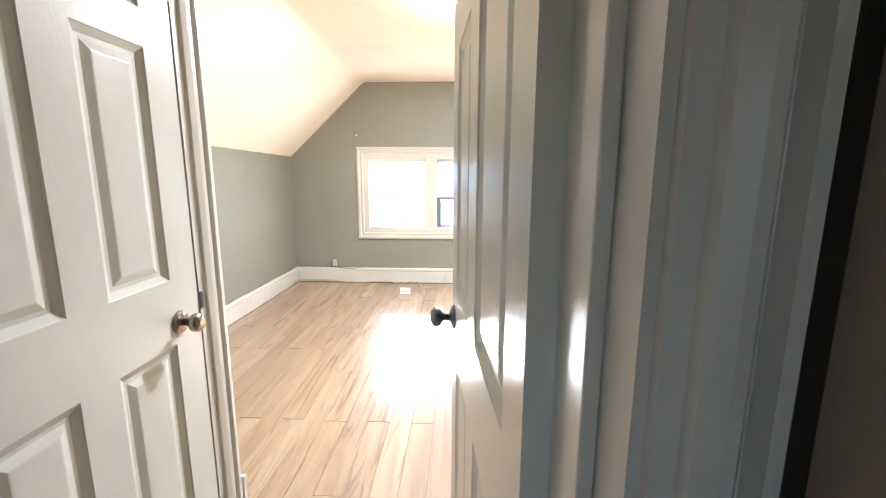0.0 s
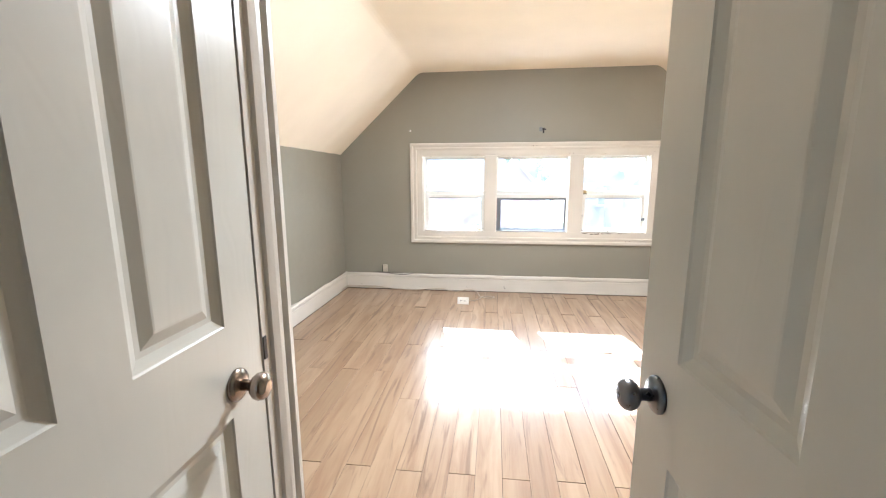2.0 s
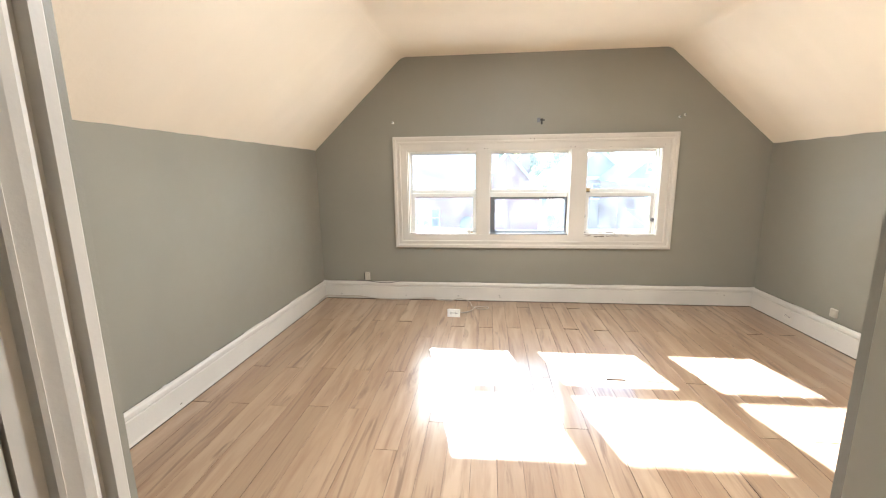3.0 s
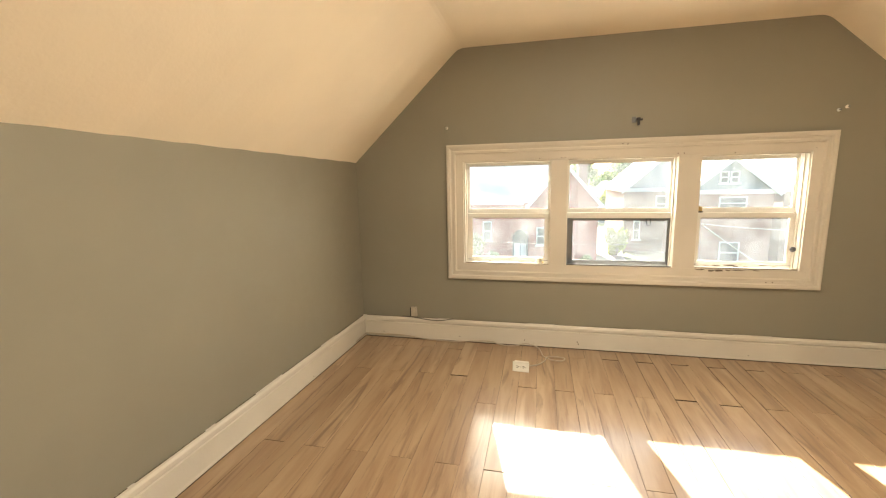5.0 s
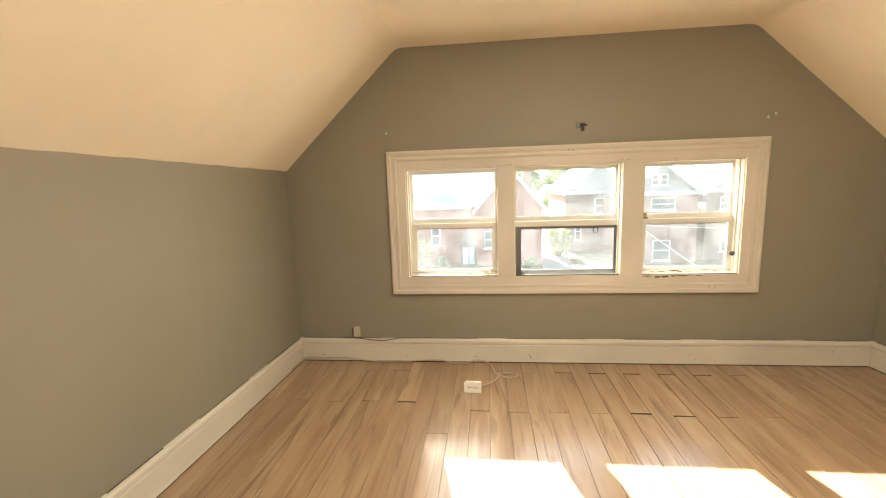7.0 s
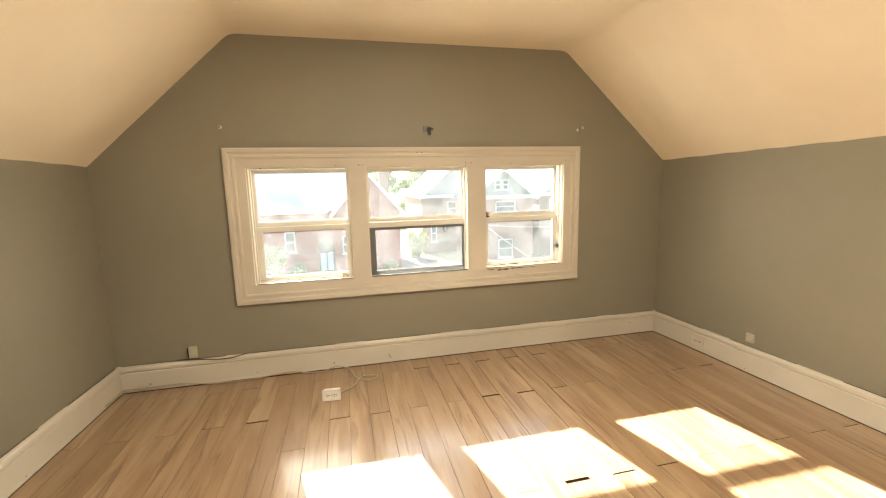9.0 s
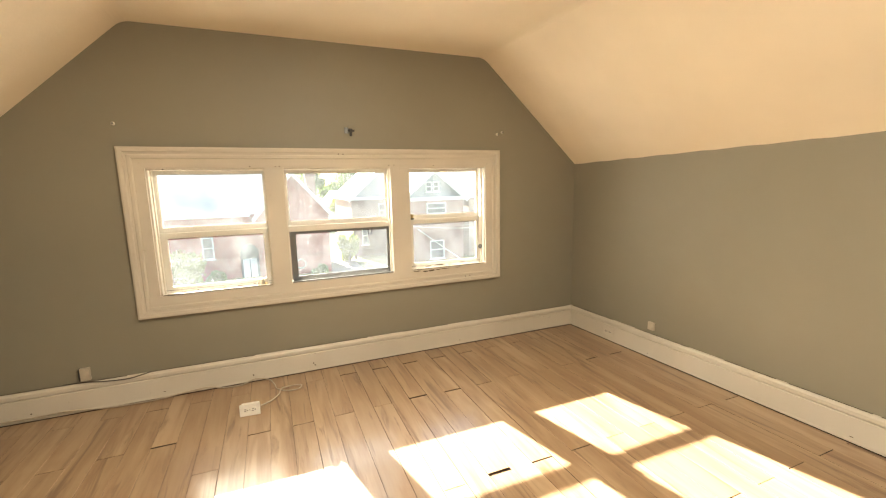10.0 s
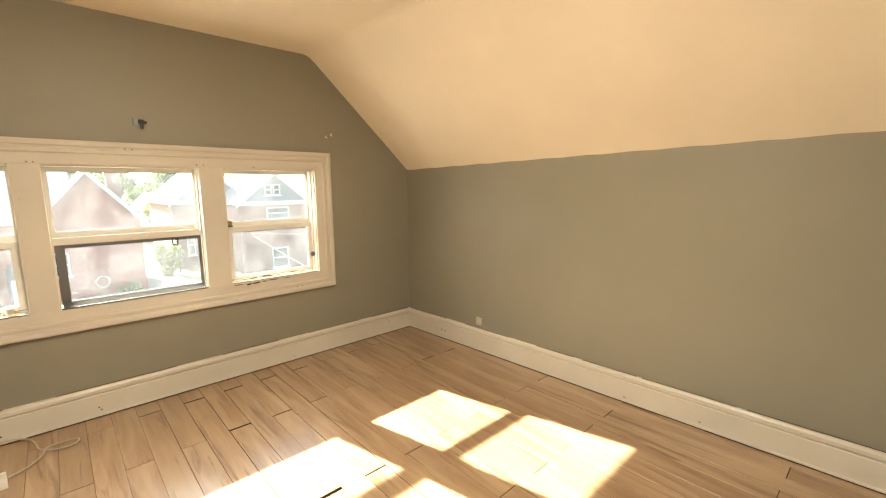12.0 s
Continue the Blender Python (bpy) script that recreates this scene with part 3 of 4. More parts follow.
structure("trim", boxes(((PL - 0.10, CY1 + 0.002, 0), (PL - 0.001, CY1 + 0.0115, CZ + 0.012)), ((PL - 0.10, CY0 - 0.019, 0), (PL + 0.004, CY0 - 0.004, CZ + 0.012)), ((PL - 0.10, CY0 - 0.004, CZ + 0.003), (PL + 0.004, CY1 + 0.002, CZ + 0.019))), TRIM, "white closet door jambs", "trim")
strike = thing("strike_plate", pose(PL + 0.009, CY1 + 0.012, 0.938), "dark worn strike plate on the closet jamb", "strike plate")
part("plate", boxes(((0, -0.008, -0.027), (0.004, 0.006, 0.027)), bevel=0.0018), BLACK, strike)

# ---------- loose and fixed small things ----------
def screw_anchor(x, z, label, lean=0):
    s = thing("wall_anchor", pose(x, YF, z, 0, lean, 0), label, "wall anchor", "curtain rod fixings")
    part("plug", lathe([(0, 0.011), (0.006, 0.011), (0.010, 0.007)], 12, pose(0, 0, 0, 90, 0, 0)), PLASTIC, s)
    part("screw", lathe([(0.008, 0.003), (0.02, 0.003), (0.021, 0.006), (0.024, 0.004)], 10, pose(0, 0, 0, 90, 0, 0)), STEEL, s)
    return s


screw_anchor(-0.328, 1.773, "small white wall plug with a screw")
screw_anchor(2.307, 1.768, "small white wall plug with a screw", 10)
screw_anchor(2.352, 1.786, "small white wall plug with a screw", -15)
hook = thing("curtain_rod_bracket", pose(1.074, YF, 1.76), "small black and steel curtain rod bracket on wall", "bracket")
part("back_plate", boxes(((-0.03, -0.006, -0.012), (0.0, 0, 0.03)), bevel=0.002), STEEL, hook)
part("arm", boxes(((-0.005, -0.05, 0.0), (0.02, -0.002, 0.018)), bevel=0.003), BLACK, hook)
part("hook", boxes(((0.0, -0.05, -0.035), (0.016, -0.036, 0.002)), ((0.014, -0.05, -0.004), (0.034, -0.036, 0.010)), bevel=0.002), BLACK, hook)


def receptacle(name, m, label, box_depth, shell=PLASTIC):
    """A horizontal duplex outlet: plate in x and z, facing -y."""
    r = thing(name, m, label, "outlet")
    part("cover_plate", boxes(((-0.058, -0.005, -0.036), (0.058, 0, 0.036)), bevel=0.0022), shell, r)
    if box_depth:
        part("box", boxes(((-0.050, 0.0, -0.030), (0.050, box_depth, 0.030)), bevel=0.002), shell, r)
    for sx in (-0.022, 0.022):
        f = part("socket", lathe([(0, 0.0165), (0.0015, 0.0165), (0.002, 0.0155)], 24, pose(sx, -0.005, 0, 90, 0, 0)), shell, r)
        part("slot", boxes(((sx - 0.009, -0.0077, 0.0035), (sx + 0.001, -0.0068, 0.0072)), ((sx - 0.009, -0.0077, -0.0072), (sx + 0.001, -0.0068, -0.0035)), ((sx + 0.005, -0.0077, -0.003), (sx + 0.011, -0.0068, 0.003))), BLACK, f)
    part("screw", lathe([(0, 0.003), (0.001, 0.003)], 10, pose(0, -0.005, 0, 90, 0, 0)), STEEL, r)
    return r


receptacle("floor_outlet", pose(0.292, 4.975, 0.0365, -8, 0, -4), "white outlet box lying loose on the floor", 0.045)
receptacle("baseboard_outlet", pose(east_at(4.977) - 0.0205, 4.977, 0.082, 0, 0, -90), "painted over outlet in the baseboard", 0, BOARD)
jack = thing("phone_jack", pose(east_at(4.57), 4.57, 0.253, 0, 0, -90), "small white surface phone jack above the baseboard", "phone jack")
part("body", boxes(((-0.027, -0.020, -0.030), (0.027, 0, 0.032)), bevel=0.004), BEIGE, jack)
part("seam", boxes(((-0.0272, -0.012, -0.0302), (0.0272, -0.0105, 0.0322))), CORD, jack)
jack2 = thing("cable_jack", pose(-0.648, YF, 0.246), "small grey cable box with dark side on the wall", "cable jack")
part("body", boxes(((-0.022, -0.026, -0.040), (0.028, 0, 0.040)), bevel=0.003), BEIGE, jack2)
part("side", boxes(((-0.0285, -0.030, -0.036), (-0.0215, 0, 0.036)), bevel=0.001), BLACK, jack2)
wire = thing("jack_wire", pose(0, 0, 0), "thin cable along the top of the baseboard", "cable")
part("wire", tube([(-0.76, YF - 0.010, 0.196), (-0.68, YF - 0.022, 0.198), (-0.62, YF - 0.030, 0.196), (-0.52, YF - 0.032, 0.184), (-0.42, YF - 0.032, 0.180), (-0.34, YF - 0.026, 0.192), (-0.30, YF - 0.012, 0.196)], 0.0035), DARKCORD, wire)
cord = thing("outlet_cord", pose(0, 0, 0), "off-white cord running along the baseboard to the loose outlet", "cable")
part("cord", tube([(X0 + 0.045, 5.20, 0.045), (X0 + 0.042, 5.33, 0.040), (X0 + 0.05, 5.43, 0.036), (-0.95, 5.436, 0.032), (-0.75, 5.438, 0.034), (-0.55, 5.436, 0.012), (-0.3, 5.432, 0.008), (-0.12, 5.434, 0.022), (0.02, 5.436, 0.028), (0.10, 5.428, 0.010), (0.22, 5.42, 0.008), (0.31, 5.43, 0.03), (0.40, 5.40, 0.02), (0.435, 5.33, 0.008),
                   (0.45, 5.26, 0.006), (0.50, 5.205, 0.006), (0.57, 5.19, 0.006), (0.605, 5.215, 0.007), (0.60, 5.25, 0.007), (0.54, 5.262, 0.006), (0.48, 5.235, 0.012), (0.46, 5.17, 0.008), (0.41, 5.085, 0.012), (0.345, 5.015, 0.028)], 0.0045), CORD, cord)

# hardware and grime on the window
for x, z, lab in ((0.405, 0.712, "small corroded sash latch"),):
    l = thing("sash_latch", pose(x, YF + 0.045, OZ0), lab, "sash latch")
    part("base", boxes(((-0.026, -0.014, 0), (0.034, 0.016, 0.012)), bevel=0.003), BLACK, l)
    part("barrel", lathe([(0.010, 0.001), (0.010, 0.021), (0.018, 0.024), (0.030, 0.023), (0.034, 0.020), (0.050, 0.019), (0.054, 0.015), (0.055, 0.001)], 20), CRUST, l, "pale crusted round barrel")
    part("catch", boxes(((0.020, -0.006, 0.010), (0.040, 0.006, 0.026)), bevel=0.002), BRASS, l)
l = thing("sash_latch", pose(1.548, YF + 0.067, MEET + 0.012), "small brass sash latch on the meeting rail", "sash latch")
part("base", boxes(((-0.018, -0.012, 0), (0.026, 0.02, 0.010)), bevel=0.002), BLACK, l)
part("lever", boxes(((-0.010, -0.008, 0.009), (0.022, 0.008, 0.046)), bevel=0.004), BRASS, l)
l = thing("window_knob", pose(2.160, YF + 0.06, 0.83, 0, 0, 0), "small dark round knob on the window stile", "knob")
part("knob", lathe([(0, 0.008), (0.012, 0.008), (0.016, 0.019), (0.024, 0.019), (0.028, 0.010)], 16, pose(0, 0, 0, 90, 0, 0)), PEWTER, l)
l = thing("sash_pull", pose(1.21, YF + 0.069, MEET - 0.045), "small dark wire pull hanging on the sash", "pull")
part("loop", tube([(-0.014, 0, 0.006), (-0.014, -0.004, -0.03), (0.0, -0.005, -0.036), (0.014, -0.004, -0.03), (0.014, 0, 0.006)], 0.004), BLACK, l)
l = thing("stile_catch", pose(1.527, YF + 0.03, 0.862), "small dark catch on the window stop", "catch")
part("catch", boxes(((-0.006, -0.006, -0.016), (0.006, 0.01, 0.016)), bevel=0.002), BLACK, l)
rng = random.Random(5)


def flake(x, y, z, l, t):
    """An irregular patch of lost paint on a face that looks along -y."""
    bm = bmesh.new()
    pts = [(x + l * math.cos(a) * rng.uniform(0.6, 1.2), z + t * math.sin(a) * rng.uniform(0.5, 1.3)) for a in (0, 0.7, 1.4, 2.1, 2.8, 3.5, 4.2, 4.9, 5.6)]
    lo = [bm.verts.new((u, y, v)) for u, v in pts]
    hi = [bm.verts.new((u, y - 0.0007, v)) for u, v in pts]
    for k in range(9):
        bm.faces.new((lo[k], lo[(k + 1) % 9], hi[(k + 1) % 9], hi[k]))
    bm.faces.new(hi)
    bmesh.ops.recalc_face_normals(bm, faces=bm.faces)
    part("peeled_patch", bm, GRIME, window, "peeled patch showing grimy wood")


for x, z, l, t in ((1.56, 0.688, 0.03, 0.004), (1.63, 0.683, 0.028, 0.006), (1.68, 0.684, 0.035, 0.008), (1.74, 0.687, 0.022, 0.005), (1.80, 0.689, 0.05, 0.003), (1.92, 0.690, 0.03, 0.003)):
    flake(x, YF - 0.0181, z - 0.009, l, t)
for k in range(8):
    flake(1.56 + 0.07 * k + rng.uniform(-0.02, 0.02), YF + 0.0698, OZ0 + rng.uniform(0.012, 0.024), rng.uniform(0.012, 0.045), rng.uniform(0.002, 0.005))
for k in range(6):
    flake(-0.1 + 0.09 * k + rng.uniform(-0.02, 0.02), YF + 0.0698, OZ0 + rng.uniform(0.01, 0.02), rng.uniform(0.01, 0.03), rng.uniform(0.0015, 0.003))
for x, z in ((0.985, 1.60), (1.02, 1.598), (-0.1, 1.50), (0.40, 1.515), (0.56, 1.515), (0.585, 1.515), (1.36, 1.52), (1.40, 1.52), (1.72, 1.515), (2.2, 1.53), (1.98, 0.60), (2.02, 0.602)):
    dot = part("nail_hole", lathe([(0, 0.004), (0.0006, 0.004)], 8, pose(x, YF - (0.0362 if z > 1.59 or z < 0.61 else 0.0182), z, 90, 0, 0)), GRIME, window)
for x, z in ((0.715, 0.062), (0.725, 0.045), (2.62, 0.165), (-0.93, 0.05), (0.3, 0.05)):
    nail = thing("nail_hole", pose(x, YF - 0.0205, z, 90, 0, 0), "dark nail hole in the baseboard", "nail hole", "baseboard nail holes")
    part("hole", lathe([(0, 0.005), (0.0006, 0.005)], 8), GRIME, nail)

scrap = thing("plaster_scrap", pose(PL + 0.008, YN + 0.03, 0.0), "crumbled white caulk and plaster at the corner of the floor", "debris")
rng = random.Random(3)
for k in range(7):
    bm = bmesh.new()
    bmesh.ops.create_icosphere(bm, subdivisions=2, radius=0.011)
    for v in bm.verts:
        v.co = Vector((v.co.x * rng.uniform(0.7, 1.3), v.co.y * rng.uniform(0.9, 2.0), max(0, v.co.z * 0.9 + 0.012)))
    bm.transform(Matrix.Translation((rng.uniform(-0.02, 0.02), 0.013 * k - 0.03, 0.012 * max(0, 3 - k))) @ pose(0, 0, 0, 0, 0, rng.uniform(0, 180)))
    part("lump", bm, WORN, scrap)

rng = random.Random(9)
z = 0.02
while z < 2.0:
    l = rng.uniform(0.06, 0.3)
    part("crack", boxes(((PL - 0.002, 1.8105, z), (PL + rng.uniform(0.004, 0.016), 1.8105 + rng.uniform(0.002, 0.006), z + l))), GRIME, closet_casing, "dark open crack between casing and plaster")
    z += l + rng.uniform(-0.01, 0.03)

# ---------- outside: the street seen from the attic ----------
GROUND = -5.6
GRASS = plain("grass_and_dirt", (0.11, 0.13, 0.05), 0.95, 0.5, 0.8)
GRAVEL = plain("pale_gravel", (0.30, 0.28, 0.25), 0.95, 0.25, 3.0)
BRICK_RED = brickwork("red_brick", (0.40, 0.075, 0.05))
BRICK_BROWN = brickwork("brown_brick", (0.22, 0.115, 0.09))
BRICK_PINK = brickwork("weathered_pink_brick", (0.30, 0.12, 0.095))
ROOF_PALE = shingles("pale_grey_shingles", (0.56, 0.50, 0.47))
ROOF_DARK = shingles("slate_grey_shingles", (0.17, 0.18, 0.20))
SIDING = plain("grey_gable_siding", (0.20, 0.22, 0.25), 0.8, 0.15, 4.0)
FASCIA = plain("white_fascia", (0.62, 0.61, 0.60), 0.6, 0.05)
DARKGLASS = Nodes("dark_house_glass").set(Base_Color=(0.05, 0.065, 0.08), Roughness=0.08).mat
BARK = plain("bark", (0.10, 0.075, 0.055), 0.95, 0.4, 12.0)
LEAF = leafy("leaves", (0.12, 0.20, 0.06))
LEAF_LIME = leafy("lime_leaves", (0.20, 0.26, 0.03))

tagged(new("ground", mesh_of("ground", boxes(((-1500, 6.5, GROUND - 0.3), (1500, 3000, GROUND))), GRASS)), "grassy ground below the attic window", "ground", "", "structure")
tagged(new("road", mesh_of("road", boxes(((4.9, 30, GROUND - 0.1), (7.6, 66, GROUND + 0.012))), GRAVEL)), "pale gravel lane between the houses", "road", "", "structure")


def house_window(parent, x, y, z, w, h):
    """A sash window of a house, facing -y."""
    f = part("window", slab((x - w / 2, x + w / 2), (z - h / 2, z + h / 2), (y - 0.06, y + 0.02), [(x - w / 2 + 0.09, x + w / 2 - 0.09, z - h / 2 + 0.09, z - 0.04), (x - w / 2 + 0.09, x + w / 2 - 0.09, z + 0.04, z + h / 2 - 0.09)]), FASCIA, parent)
    part("pane", boxes(((x - w / 2 + 0.05, y - 0.025, z - h / 2 + 0.05), (x + w / 2 - 0.05, y - 0.01, z + h / 2 - 0.05))), DARKGLASS, f)
    part("window_sill", boxes(((x - w / 2 - 0.1, y - 0.14, z - h / 2 - 0.1), (x + w / 2 + 0.1, y + 0.02, z - h / 2))), FASCIA, f)


def gable_house(label, x0, x1, y0, y1, eave, apex, brick, roof_mat, gable_mat, windows, over=0.35, band=True):
    """A brick house whose gable faces -y; apex = (x, z)."""
    h = thing("house", pose(0, 0, 0), label, "house", "houses across the lane")
    ax, az = apex
    part("wall", prism([(x0, GROUND), (x1, GROUND), (x1, eave), (x0, eave)], y0, y1), brick, h)
    part("gable", prism([(x0, eave), (x1, eave), (ax, az)], y0 + 0.02, y1), gable_mat, h)
    for side, xe in (("left", x0), ("right", x1)):
        s = -1 if side == "left" else 1
        dx, dz = xe - ax, eave - az
        ln = math.hypot(dx, dz)
        ex, ez = xe + dx / ln * over, eave + dz / ln * over
        nx, nz = (-dz / ln * s, dx / ln * s)
        nx, nz = (nx, nz) if nz > 0 else (-nx, -nz)
        r = part("roof", prism([(ax, az), (ex, ez), (ex + nx * 0.16, ez + nz * 0.16), (ax + nx * 0.16 * 0, az + 0.22)], y0 - over, y1 + over), roof_mat, h)
        part("bargeboard", prism([(ax, az - 0.12), (ex, ez - 0.16), (ex + nx * 0.17, ez + nz * 0.17), (ax, az + 0.24)], y0 - over - 0.06, y0 - over - 0.002), FASCIA, r, "white bargeboard")
    if band:
        part("cornice", boxes(((x0 - 0.1, y0 - 0.16, eave - 0.2), (x1 + 0.1, y0 + 0.01, eave + 0.12))), FASCIA, h, "white cornice")
    for x, z, w, t in windows:
        house_window(h, x, y0, z, w, t)
    return h


house_a = gable_house("red brick house wing with white bargeboards and brick chimney", -0.35, 4.95, 37.6, 45, -0.70, (2.3, 2.4), BRICK_RED, ROOF_PALE, BRICK_RED, [(0.6, -3.4, 0.9, 1.5)], over=0.5, band=False)
part("chimney", boxes(((3.55, 40.2, -0.4), (4.35, 41.0, 2.5)), ((3.48, 40.13, 2.3), (4.42, 41.07, 2.5))), BRICK_BROWN, house_a, "brown brick chimney")
part("hose_ring", tube([(2.55 + 0.36 * math.cos(a * math.pi / 6), 37.54, -4.75 + 0.36 * math.sin(a * math.pi / 6)) for a in range(13)], 0.055), CORD, house_a, "pale hose ring hung on the brick wall")
main = thing("house", pose(0, 0, 0), "long red brick house with pale roof and arched doorway", "house", "houses across the lane")
part("wall", prism([(-13, GROUND), (-0.37, GROUND), (-0.37, -0.5), (-13, -0.5)], 38.4, 48), BRICK_RED, main)
rb = bmesh.new()
rv = [rb.verts.new(p) for p in ((-13.4, 37.9, -0.62), (1.6, 37.9, -0.62), (1.6, 43.2, 4.1), (-13.4, 43.2, 4.1), (-13.4, 48.5, -0.62), (1.6, 48.5, -0.62))]
for q in ((0, 1, 2, 3), (3, 2, 5, 4), (0, 3, 4), (1, 5, 2), (0, 4, 5, 1)):
    rb.faces.new([rv[i] for i in q])
bmesh.ops.recalc_face_normals(rb, faces=rb.faces)
part("roof", rb, ROOF_PALE, main, "pale grey shingle roof")
part("gutter", boxes(((-13.4, 37.78, -0.78), (-0.9, 37.9, -0.6)), bevel=0.03), FASCIA, main)
house_window(main, -4.03, 38.4, -3.1, 0.8, 1.7)
house_window(main, -7.5, 38.4, -3.1, 0.9, 1.7)
ring_pts = [(-1.86, GROUND), (-0.54, GROUND)] + [(-1.20 + 0.66 * math.cos(a), -3.7 + 0.75 * math.sin(a)) for a in [k * math.pi / 10 for k in range(11)]]
part("door", prism(ring_pts, 38.30, 38.42), DARKGLASS, main, "dark arched fanlight over the doorway")
part("door_leaf", boxes(((-1.71, 38.26, GROUND), (-1.23, 38.31, -4.1)), ((-1.17, 38.26, GROUND), (-0.69, 38.31, -4.1)), bevel=0.01), FASCIA, main, "pale double doors")
gable_house("brown brick house with white trim and dark door", 8.0, 14.2, 44, 55, 0.15, (11.1, 2.9), BRICK_BROWN, ROOF_PALE, SIDING, [(11.35, -1.15, 1.3, 1.5), (9.2, -3.6, 0.6, 1.8)])
gable_house("pink brick house with white bargeboards and cornice", 11.5, 17.3, 38, 50, 0.1, (14.4, 2.5), BRICK_PINK, ROOF_DARK, SIDING, [(14.6, -0.8, 1.9, 1.0), (14.6, -4.6, 1.4, 1.7), (13.9, 1.15, 0.6, 0.9), (14.6, 1.15, 0.6, 0.9)])
gable_house("brown brick house with slate gable and white trim", 18.2, 24.4, 38.6, 50, 0.2, (21.3, 2.9), BRICK_BROWN, ROOF_DARK, SIDING, [(20.0, -0.9, 1.5, 1.1), (20.2, -4.0, 1.5, 1.7), (22.9, -0.9, 1.3, 1.1)])
gable_house("small grey house far down the lane", 9.2, 12.7, 70, 80, -1.4, (10.93, 0.45), SIDING, ROOF_PALE, SIDING, [(10.93, -0.8, 0.7, 0.9), (10.1, -2.8, 0.8, 1.2)], 0.3, False)


def leaf_cloud(bm, centre, radius, count, size, rnd):
    for _ in range(count):
        d = Vector((rnd.gauss(0, 1), rnd.gauss(0, 1), rnd.gauss(0, 1))).normalized() * rnd.random() ** 0.4
        p = Vector(centre) + Vector((d.x * radius[0], d.y * radius[1], d.z * radius[2]))
        q = Euler((rnd.uniform(0, 6.3), rnd.uniform(0, 6.3), rnd.uniform(0, 6.3))).to_matrix()
        s = size * rnd.uniform(0.6, 1.4)
        bm.faces.new([bm.verts.new(p + q @ Vector(c) * s) for c in ((-0.5, 0, 0), (0, -0.28, 0.06), (0.55, 0, 0), (0, 0.28, 0.06))])


def tree(x, y, height, spread, seed, mat, label, trunk=0.4):
    rnd = random.Random(seed)
    t = thing("tree", pose(x, y, GROUND), label, "tree", "trees behind the houses")
    bm = tube([(0, 0, 0), (0.1, 0.05, height * 0.25), (-0.1, 0, height * 0.5), (0, 0.1, height * 0.8)], trunk * 0.4)
    part("trunk", bm, BARK, t)
    for k in range(5):
        a = rnd.uniform(0, 6.3)
        z = height * rnd.uniform(0.3, 0.55)
        part("limb", tube([(0, 0, z), (math.cos(a) * spread * 0.4, math.sin(a) * spread * 0.4, z + height * 0.15), (math.cos(a) * spread * 0.7, math.sin(a) * spread * 0.7, z + height * 0.22)], trunk * 0.16), BARK, t)
    crown = bmesh.new()
    for k in range(16):
        a, r = rnd.uniform(0, 6.3), spread * rnd.random() ** 0.5
        z = height * rnd.uniform(0.42, 0.95)
        w = spread * rnd.uniform(0.22, 0.42)
        leaf_cloud(crown, (r * math.cos(a) * (1.25 - z / height), r * math.sin(a) * (1.25 - z / height), z), (w, w, w * 0.8), 260, 0.55, rnd)
    part("crown", crown, mat, t)
    return t


tree(3.5, 84, 10.5, 5.0, 1, LEAF, "full green leafy tree behind the roofs")
tree(9.0, 92, 12.0, 5.5, 2, LEAF, "full green leafy tree behind the roofs")
tree(15.5, 88, 10.5, 5.0, 3, LEAF, "full green leafy tree behind the roofs")
tree(22.0, 90, 11.0, 5.0, 4, LEAF, "full green leafy tree behind the roofs")
tree(8.9, 57, 6.6, 1.6, 5, LEAF_LIME, "slim light green tree beside the lane", 0.25)


def bush(x, y, w, h, seed, mat, label):
    rnd = random.Random(seed)
    b = thing("bush", pose(x, y, GROUND), label, "bush", "bushes by the houses")
    bm = bmesh.new()
    for k in range(9):
        leaf_cloud(bm, (rnd.uniform(-0.6, 0.6) * w, rnd.uniform(-0.4, 0.4) * w, h * rnd.uniform(0.12, 0.74)), (w * 0.5, w * 0.5, h * 0.26), 420, 0.24, rnd)
    part("foliage", bm, mat, b)
    part("stem", tube([(0, 0, 0), (0.05, 0, h * 0.3), (0, 0.05, h * 0.6)], 0.06), BARK, b)


bush(7.15, 41.5, 1.0, 2.7, 7, LEAF_LIME, "rounded lime green bush beside the lane")
bush(-5.4, 36.2, 1.7, 3.0, 8, LEAF_LIME, "broad green hedge in front of brick wall")
bush(-3.4, 37.0, 0.7, 1.3, 9, LEAF, "low green bush in front of brick wall")
bush(3.9, 36.6, 0.6, 0.9, 10, LEAF, "small dark shrub against the brick wall")
pole = thing("fence_post", pose(7.9, 42.5, GROUND), "weathered wooden post beside the lane", "post")
part("post", boxes(((-0.09, -0.09, 0), (0.09, 0.09, 3.6)), bevel=0.02), BARK, pole)
for a, b, s, lab in (((5.2, 16.0, -0.15), (9.4, 16.0, -3.0), 0.1, "pale service cable hanging outside the window"), ((-6.0, 30.0, -2.6), (12.0, 30.0, -2.5), 0.35, "thin dark cable strung across the yard"), ((9.0, 28.0, -1.3), (18.0, 28.0, -1.5), 0.25, "pale cable strung across the yard")):
    c = thing("overhead_cable", pose(0, 0, 0), lab, "cable", "cables outside")
    a, b = Vector(a), Vector(b)
    part("wire", tube([a.lerp(b, k / 8) - Vector((0, 0, s * 4 * (k / 8) * (1 - k / 8))) for k in range(9)], 0.012 if "thin" in lab else 0.013), DARKCORD if "thin" in lab else FASCIA, c)

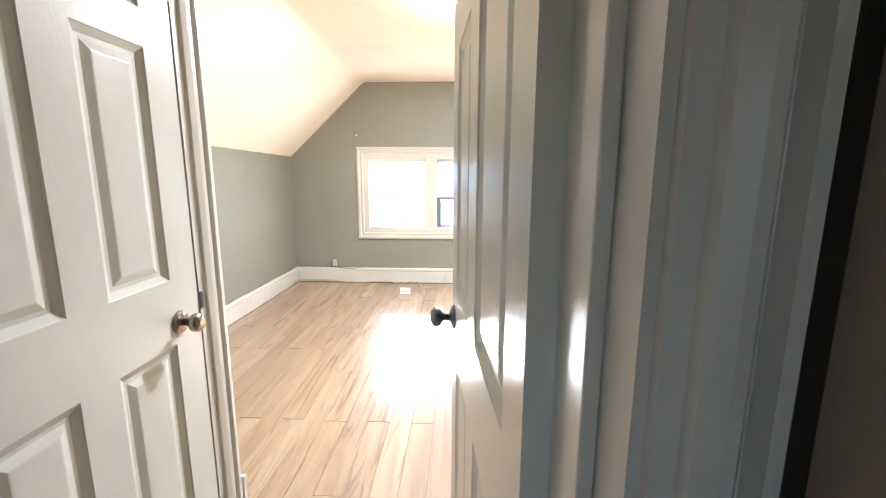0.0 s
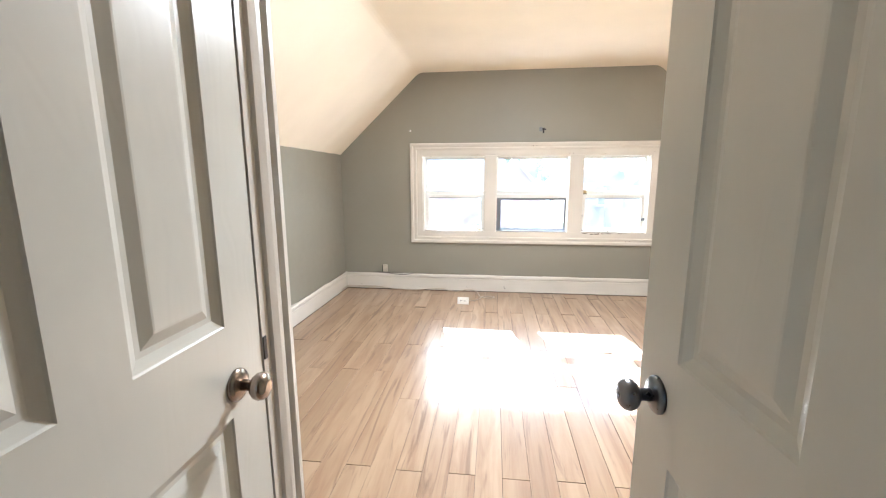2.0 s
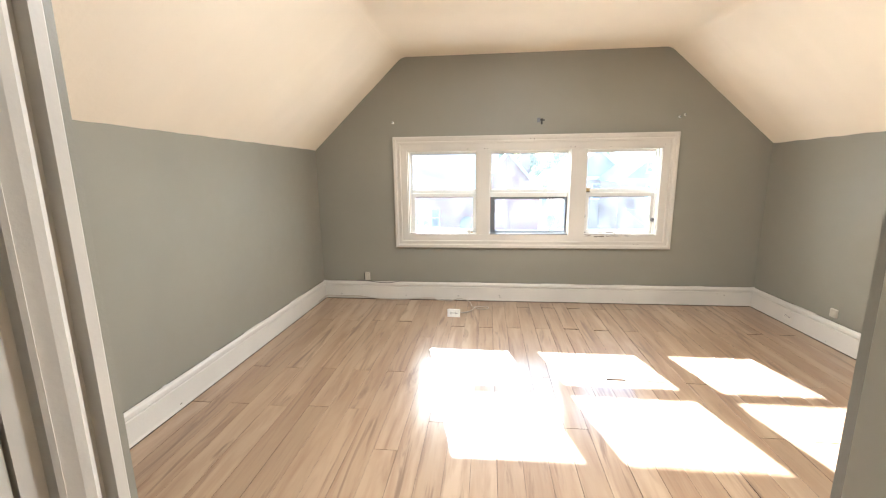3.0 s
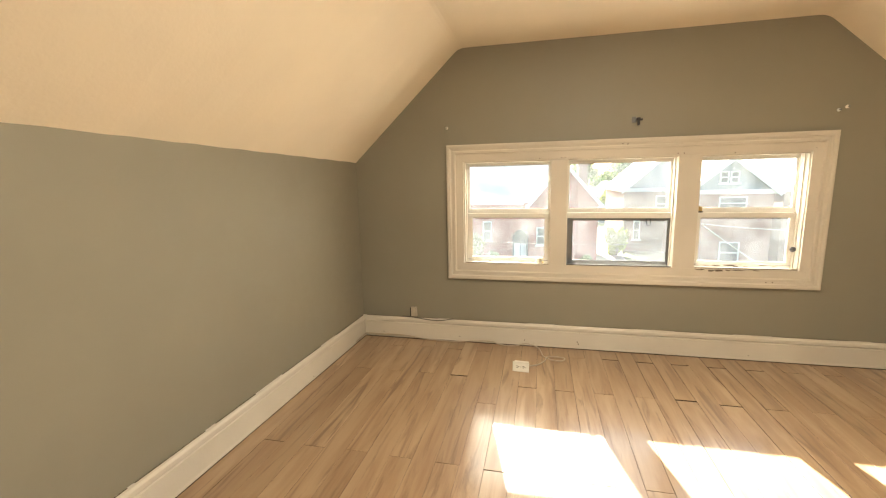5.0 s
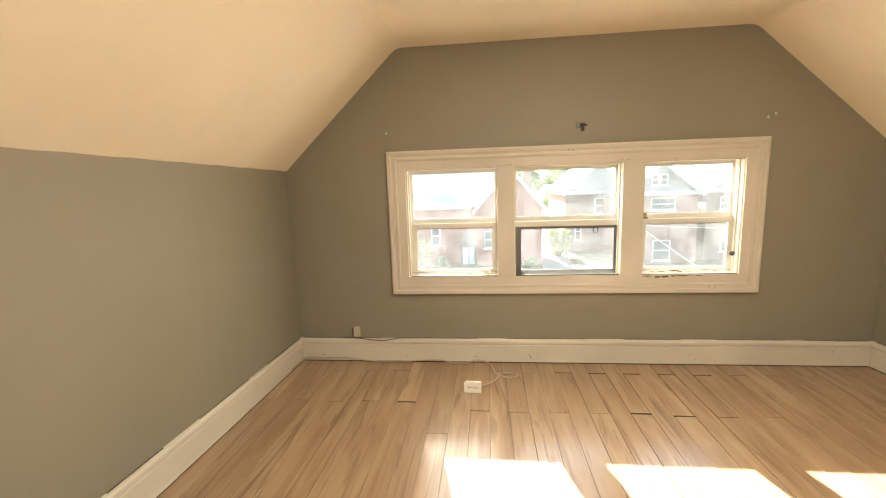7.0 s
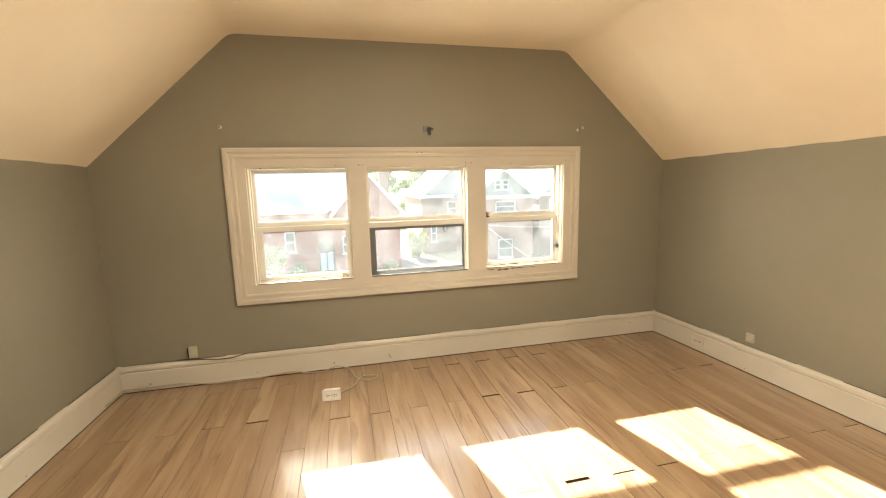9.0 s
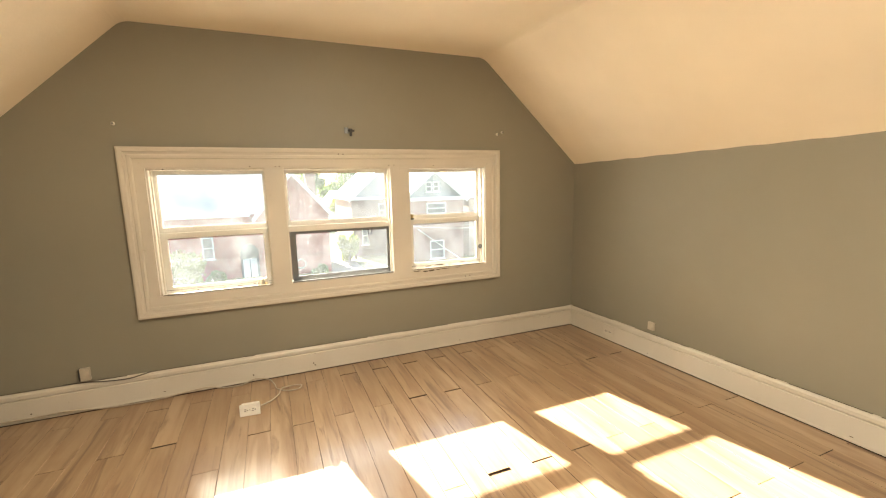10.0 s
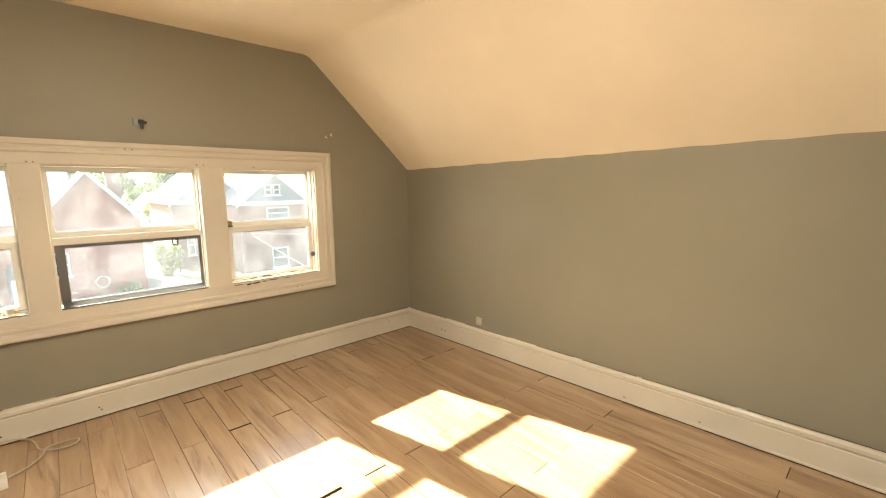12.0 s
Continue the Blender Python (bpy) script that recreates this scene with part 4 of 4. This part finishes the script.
# ---------- floor planks, one by one ----------
PITCH, JX, LONG = 0.1195, 1.240, 1.383      # plank width, one long joint, plank length
GAPS = {(-1, 0): 0.012, (1, 0): 0.012, (3, 0): 0.010, (0, 0): 0.014, (2, 0): 0.011, (1, 1): 0.018, (3, 1): 0.007, (5, 1): 0.005, (4, 0): 0.005, (-12, 0): 0.012, (12, 0): 0.008, (14, 0): 0.008, (-8, 0): 0.006, (-3, 0): 0.008, (5, 0): 0.008}
LOOSE = {3: 0.0018, 4: 0.0014, -2: 0.0010, -1: 0.0012, 0: 0.0012, 9: 0.0012, 13: 0.0014}   # rows with open long joints
rng = random.Random(11)
plank_meshes = {}


def plank_mesh(w, l):
    key = (round(w, 3), round(l, 3))
    if key not in plank_meshes:
        bm = bmesh.new()
        c, h = 0.0010, 0.011
        low = [bm.verts.new(p) for p in ((0, 0, -h), (w, 0, -h), (w, l, -h), (0, l, -h))]
        mid = [bm.verts.new(p) for p in ((0, 0, -c), (w, 0, -c), (w, l, -c), (0, l, -c))]
        top = [bm.verts.new(p) for p in ((c, c, 0), (w - c, c, 0), (w - c, l - c, 0), (c, l - c, 0))]
        for a, b in ((low, mid), (mid, top)):
            for k in range(4):
                bm.faces.new((a[k], a[(k + 1) % 4], b[(k + 1) % 4], b[k])).material_index = 1 if a is low else 0
        bm.faces.new(top)
        bmesh.ops.recalc_face_normals(bm, faces=bm.faces)
        plank_meshes[key] = mesh_of("plank", bm, FLOOR)
        plank_meshes[key].materials.append(CORE)
    return plank_meshes[key]


for k in range(-21, 18):
    xa, xb = JX + k * PITCH, JX + (k + 1) * PITCH
    xa, xb = max(xa, X0 - SPLAY_W), min(xb, X1 + SPLAY_E)
    if xb - xa < 0.02:
        continue
    start = HB if (xb > -0.4 and xa < 1.1) else YN - 0.02
    # rows alternate: joints of every other row lie half a plank apart
    first = (5.285 if k % 2 else 4.742 if k > -9 else 4.50 if k == -10 else 4.828) + rng.uniform(-0.008, 0.008)
    ys, n = [], 0
    while first - n * LONG > start + 0.1:
        ys.append((first - n * LONG, n))
        n += 1
    ys = [(start, 9)] + ys[::-1] + [(YF - 0.004, 9)]
    g = LOOSE.get(k, 0.0005 if rng.random() < 0.7 else 0.0009)
    for (a, n), (b, _) in zip(ys, ys[1:]):
        ga = GAPS.get((k, n), rng.choice([0.0012, 0.0018, 0.003]))
        gb = 0.0006
        ob = new("plank", plank_mesh(xb - xa - 2 * g, b - a - ga - gb))
        ob.parent = floor
        ob.location = (xa + g, a + ga, rng.uniform(-0.0006, 0.0006))
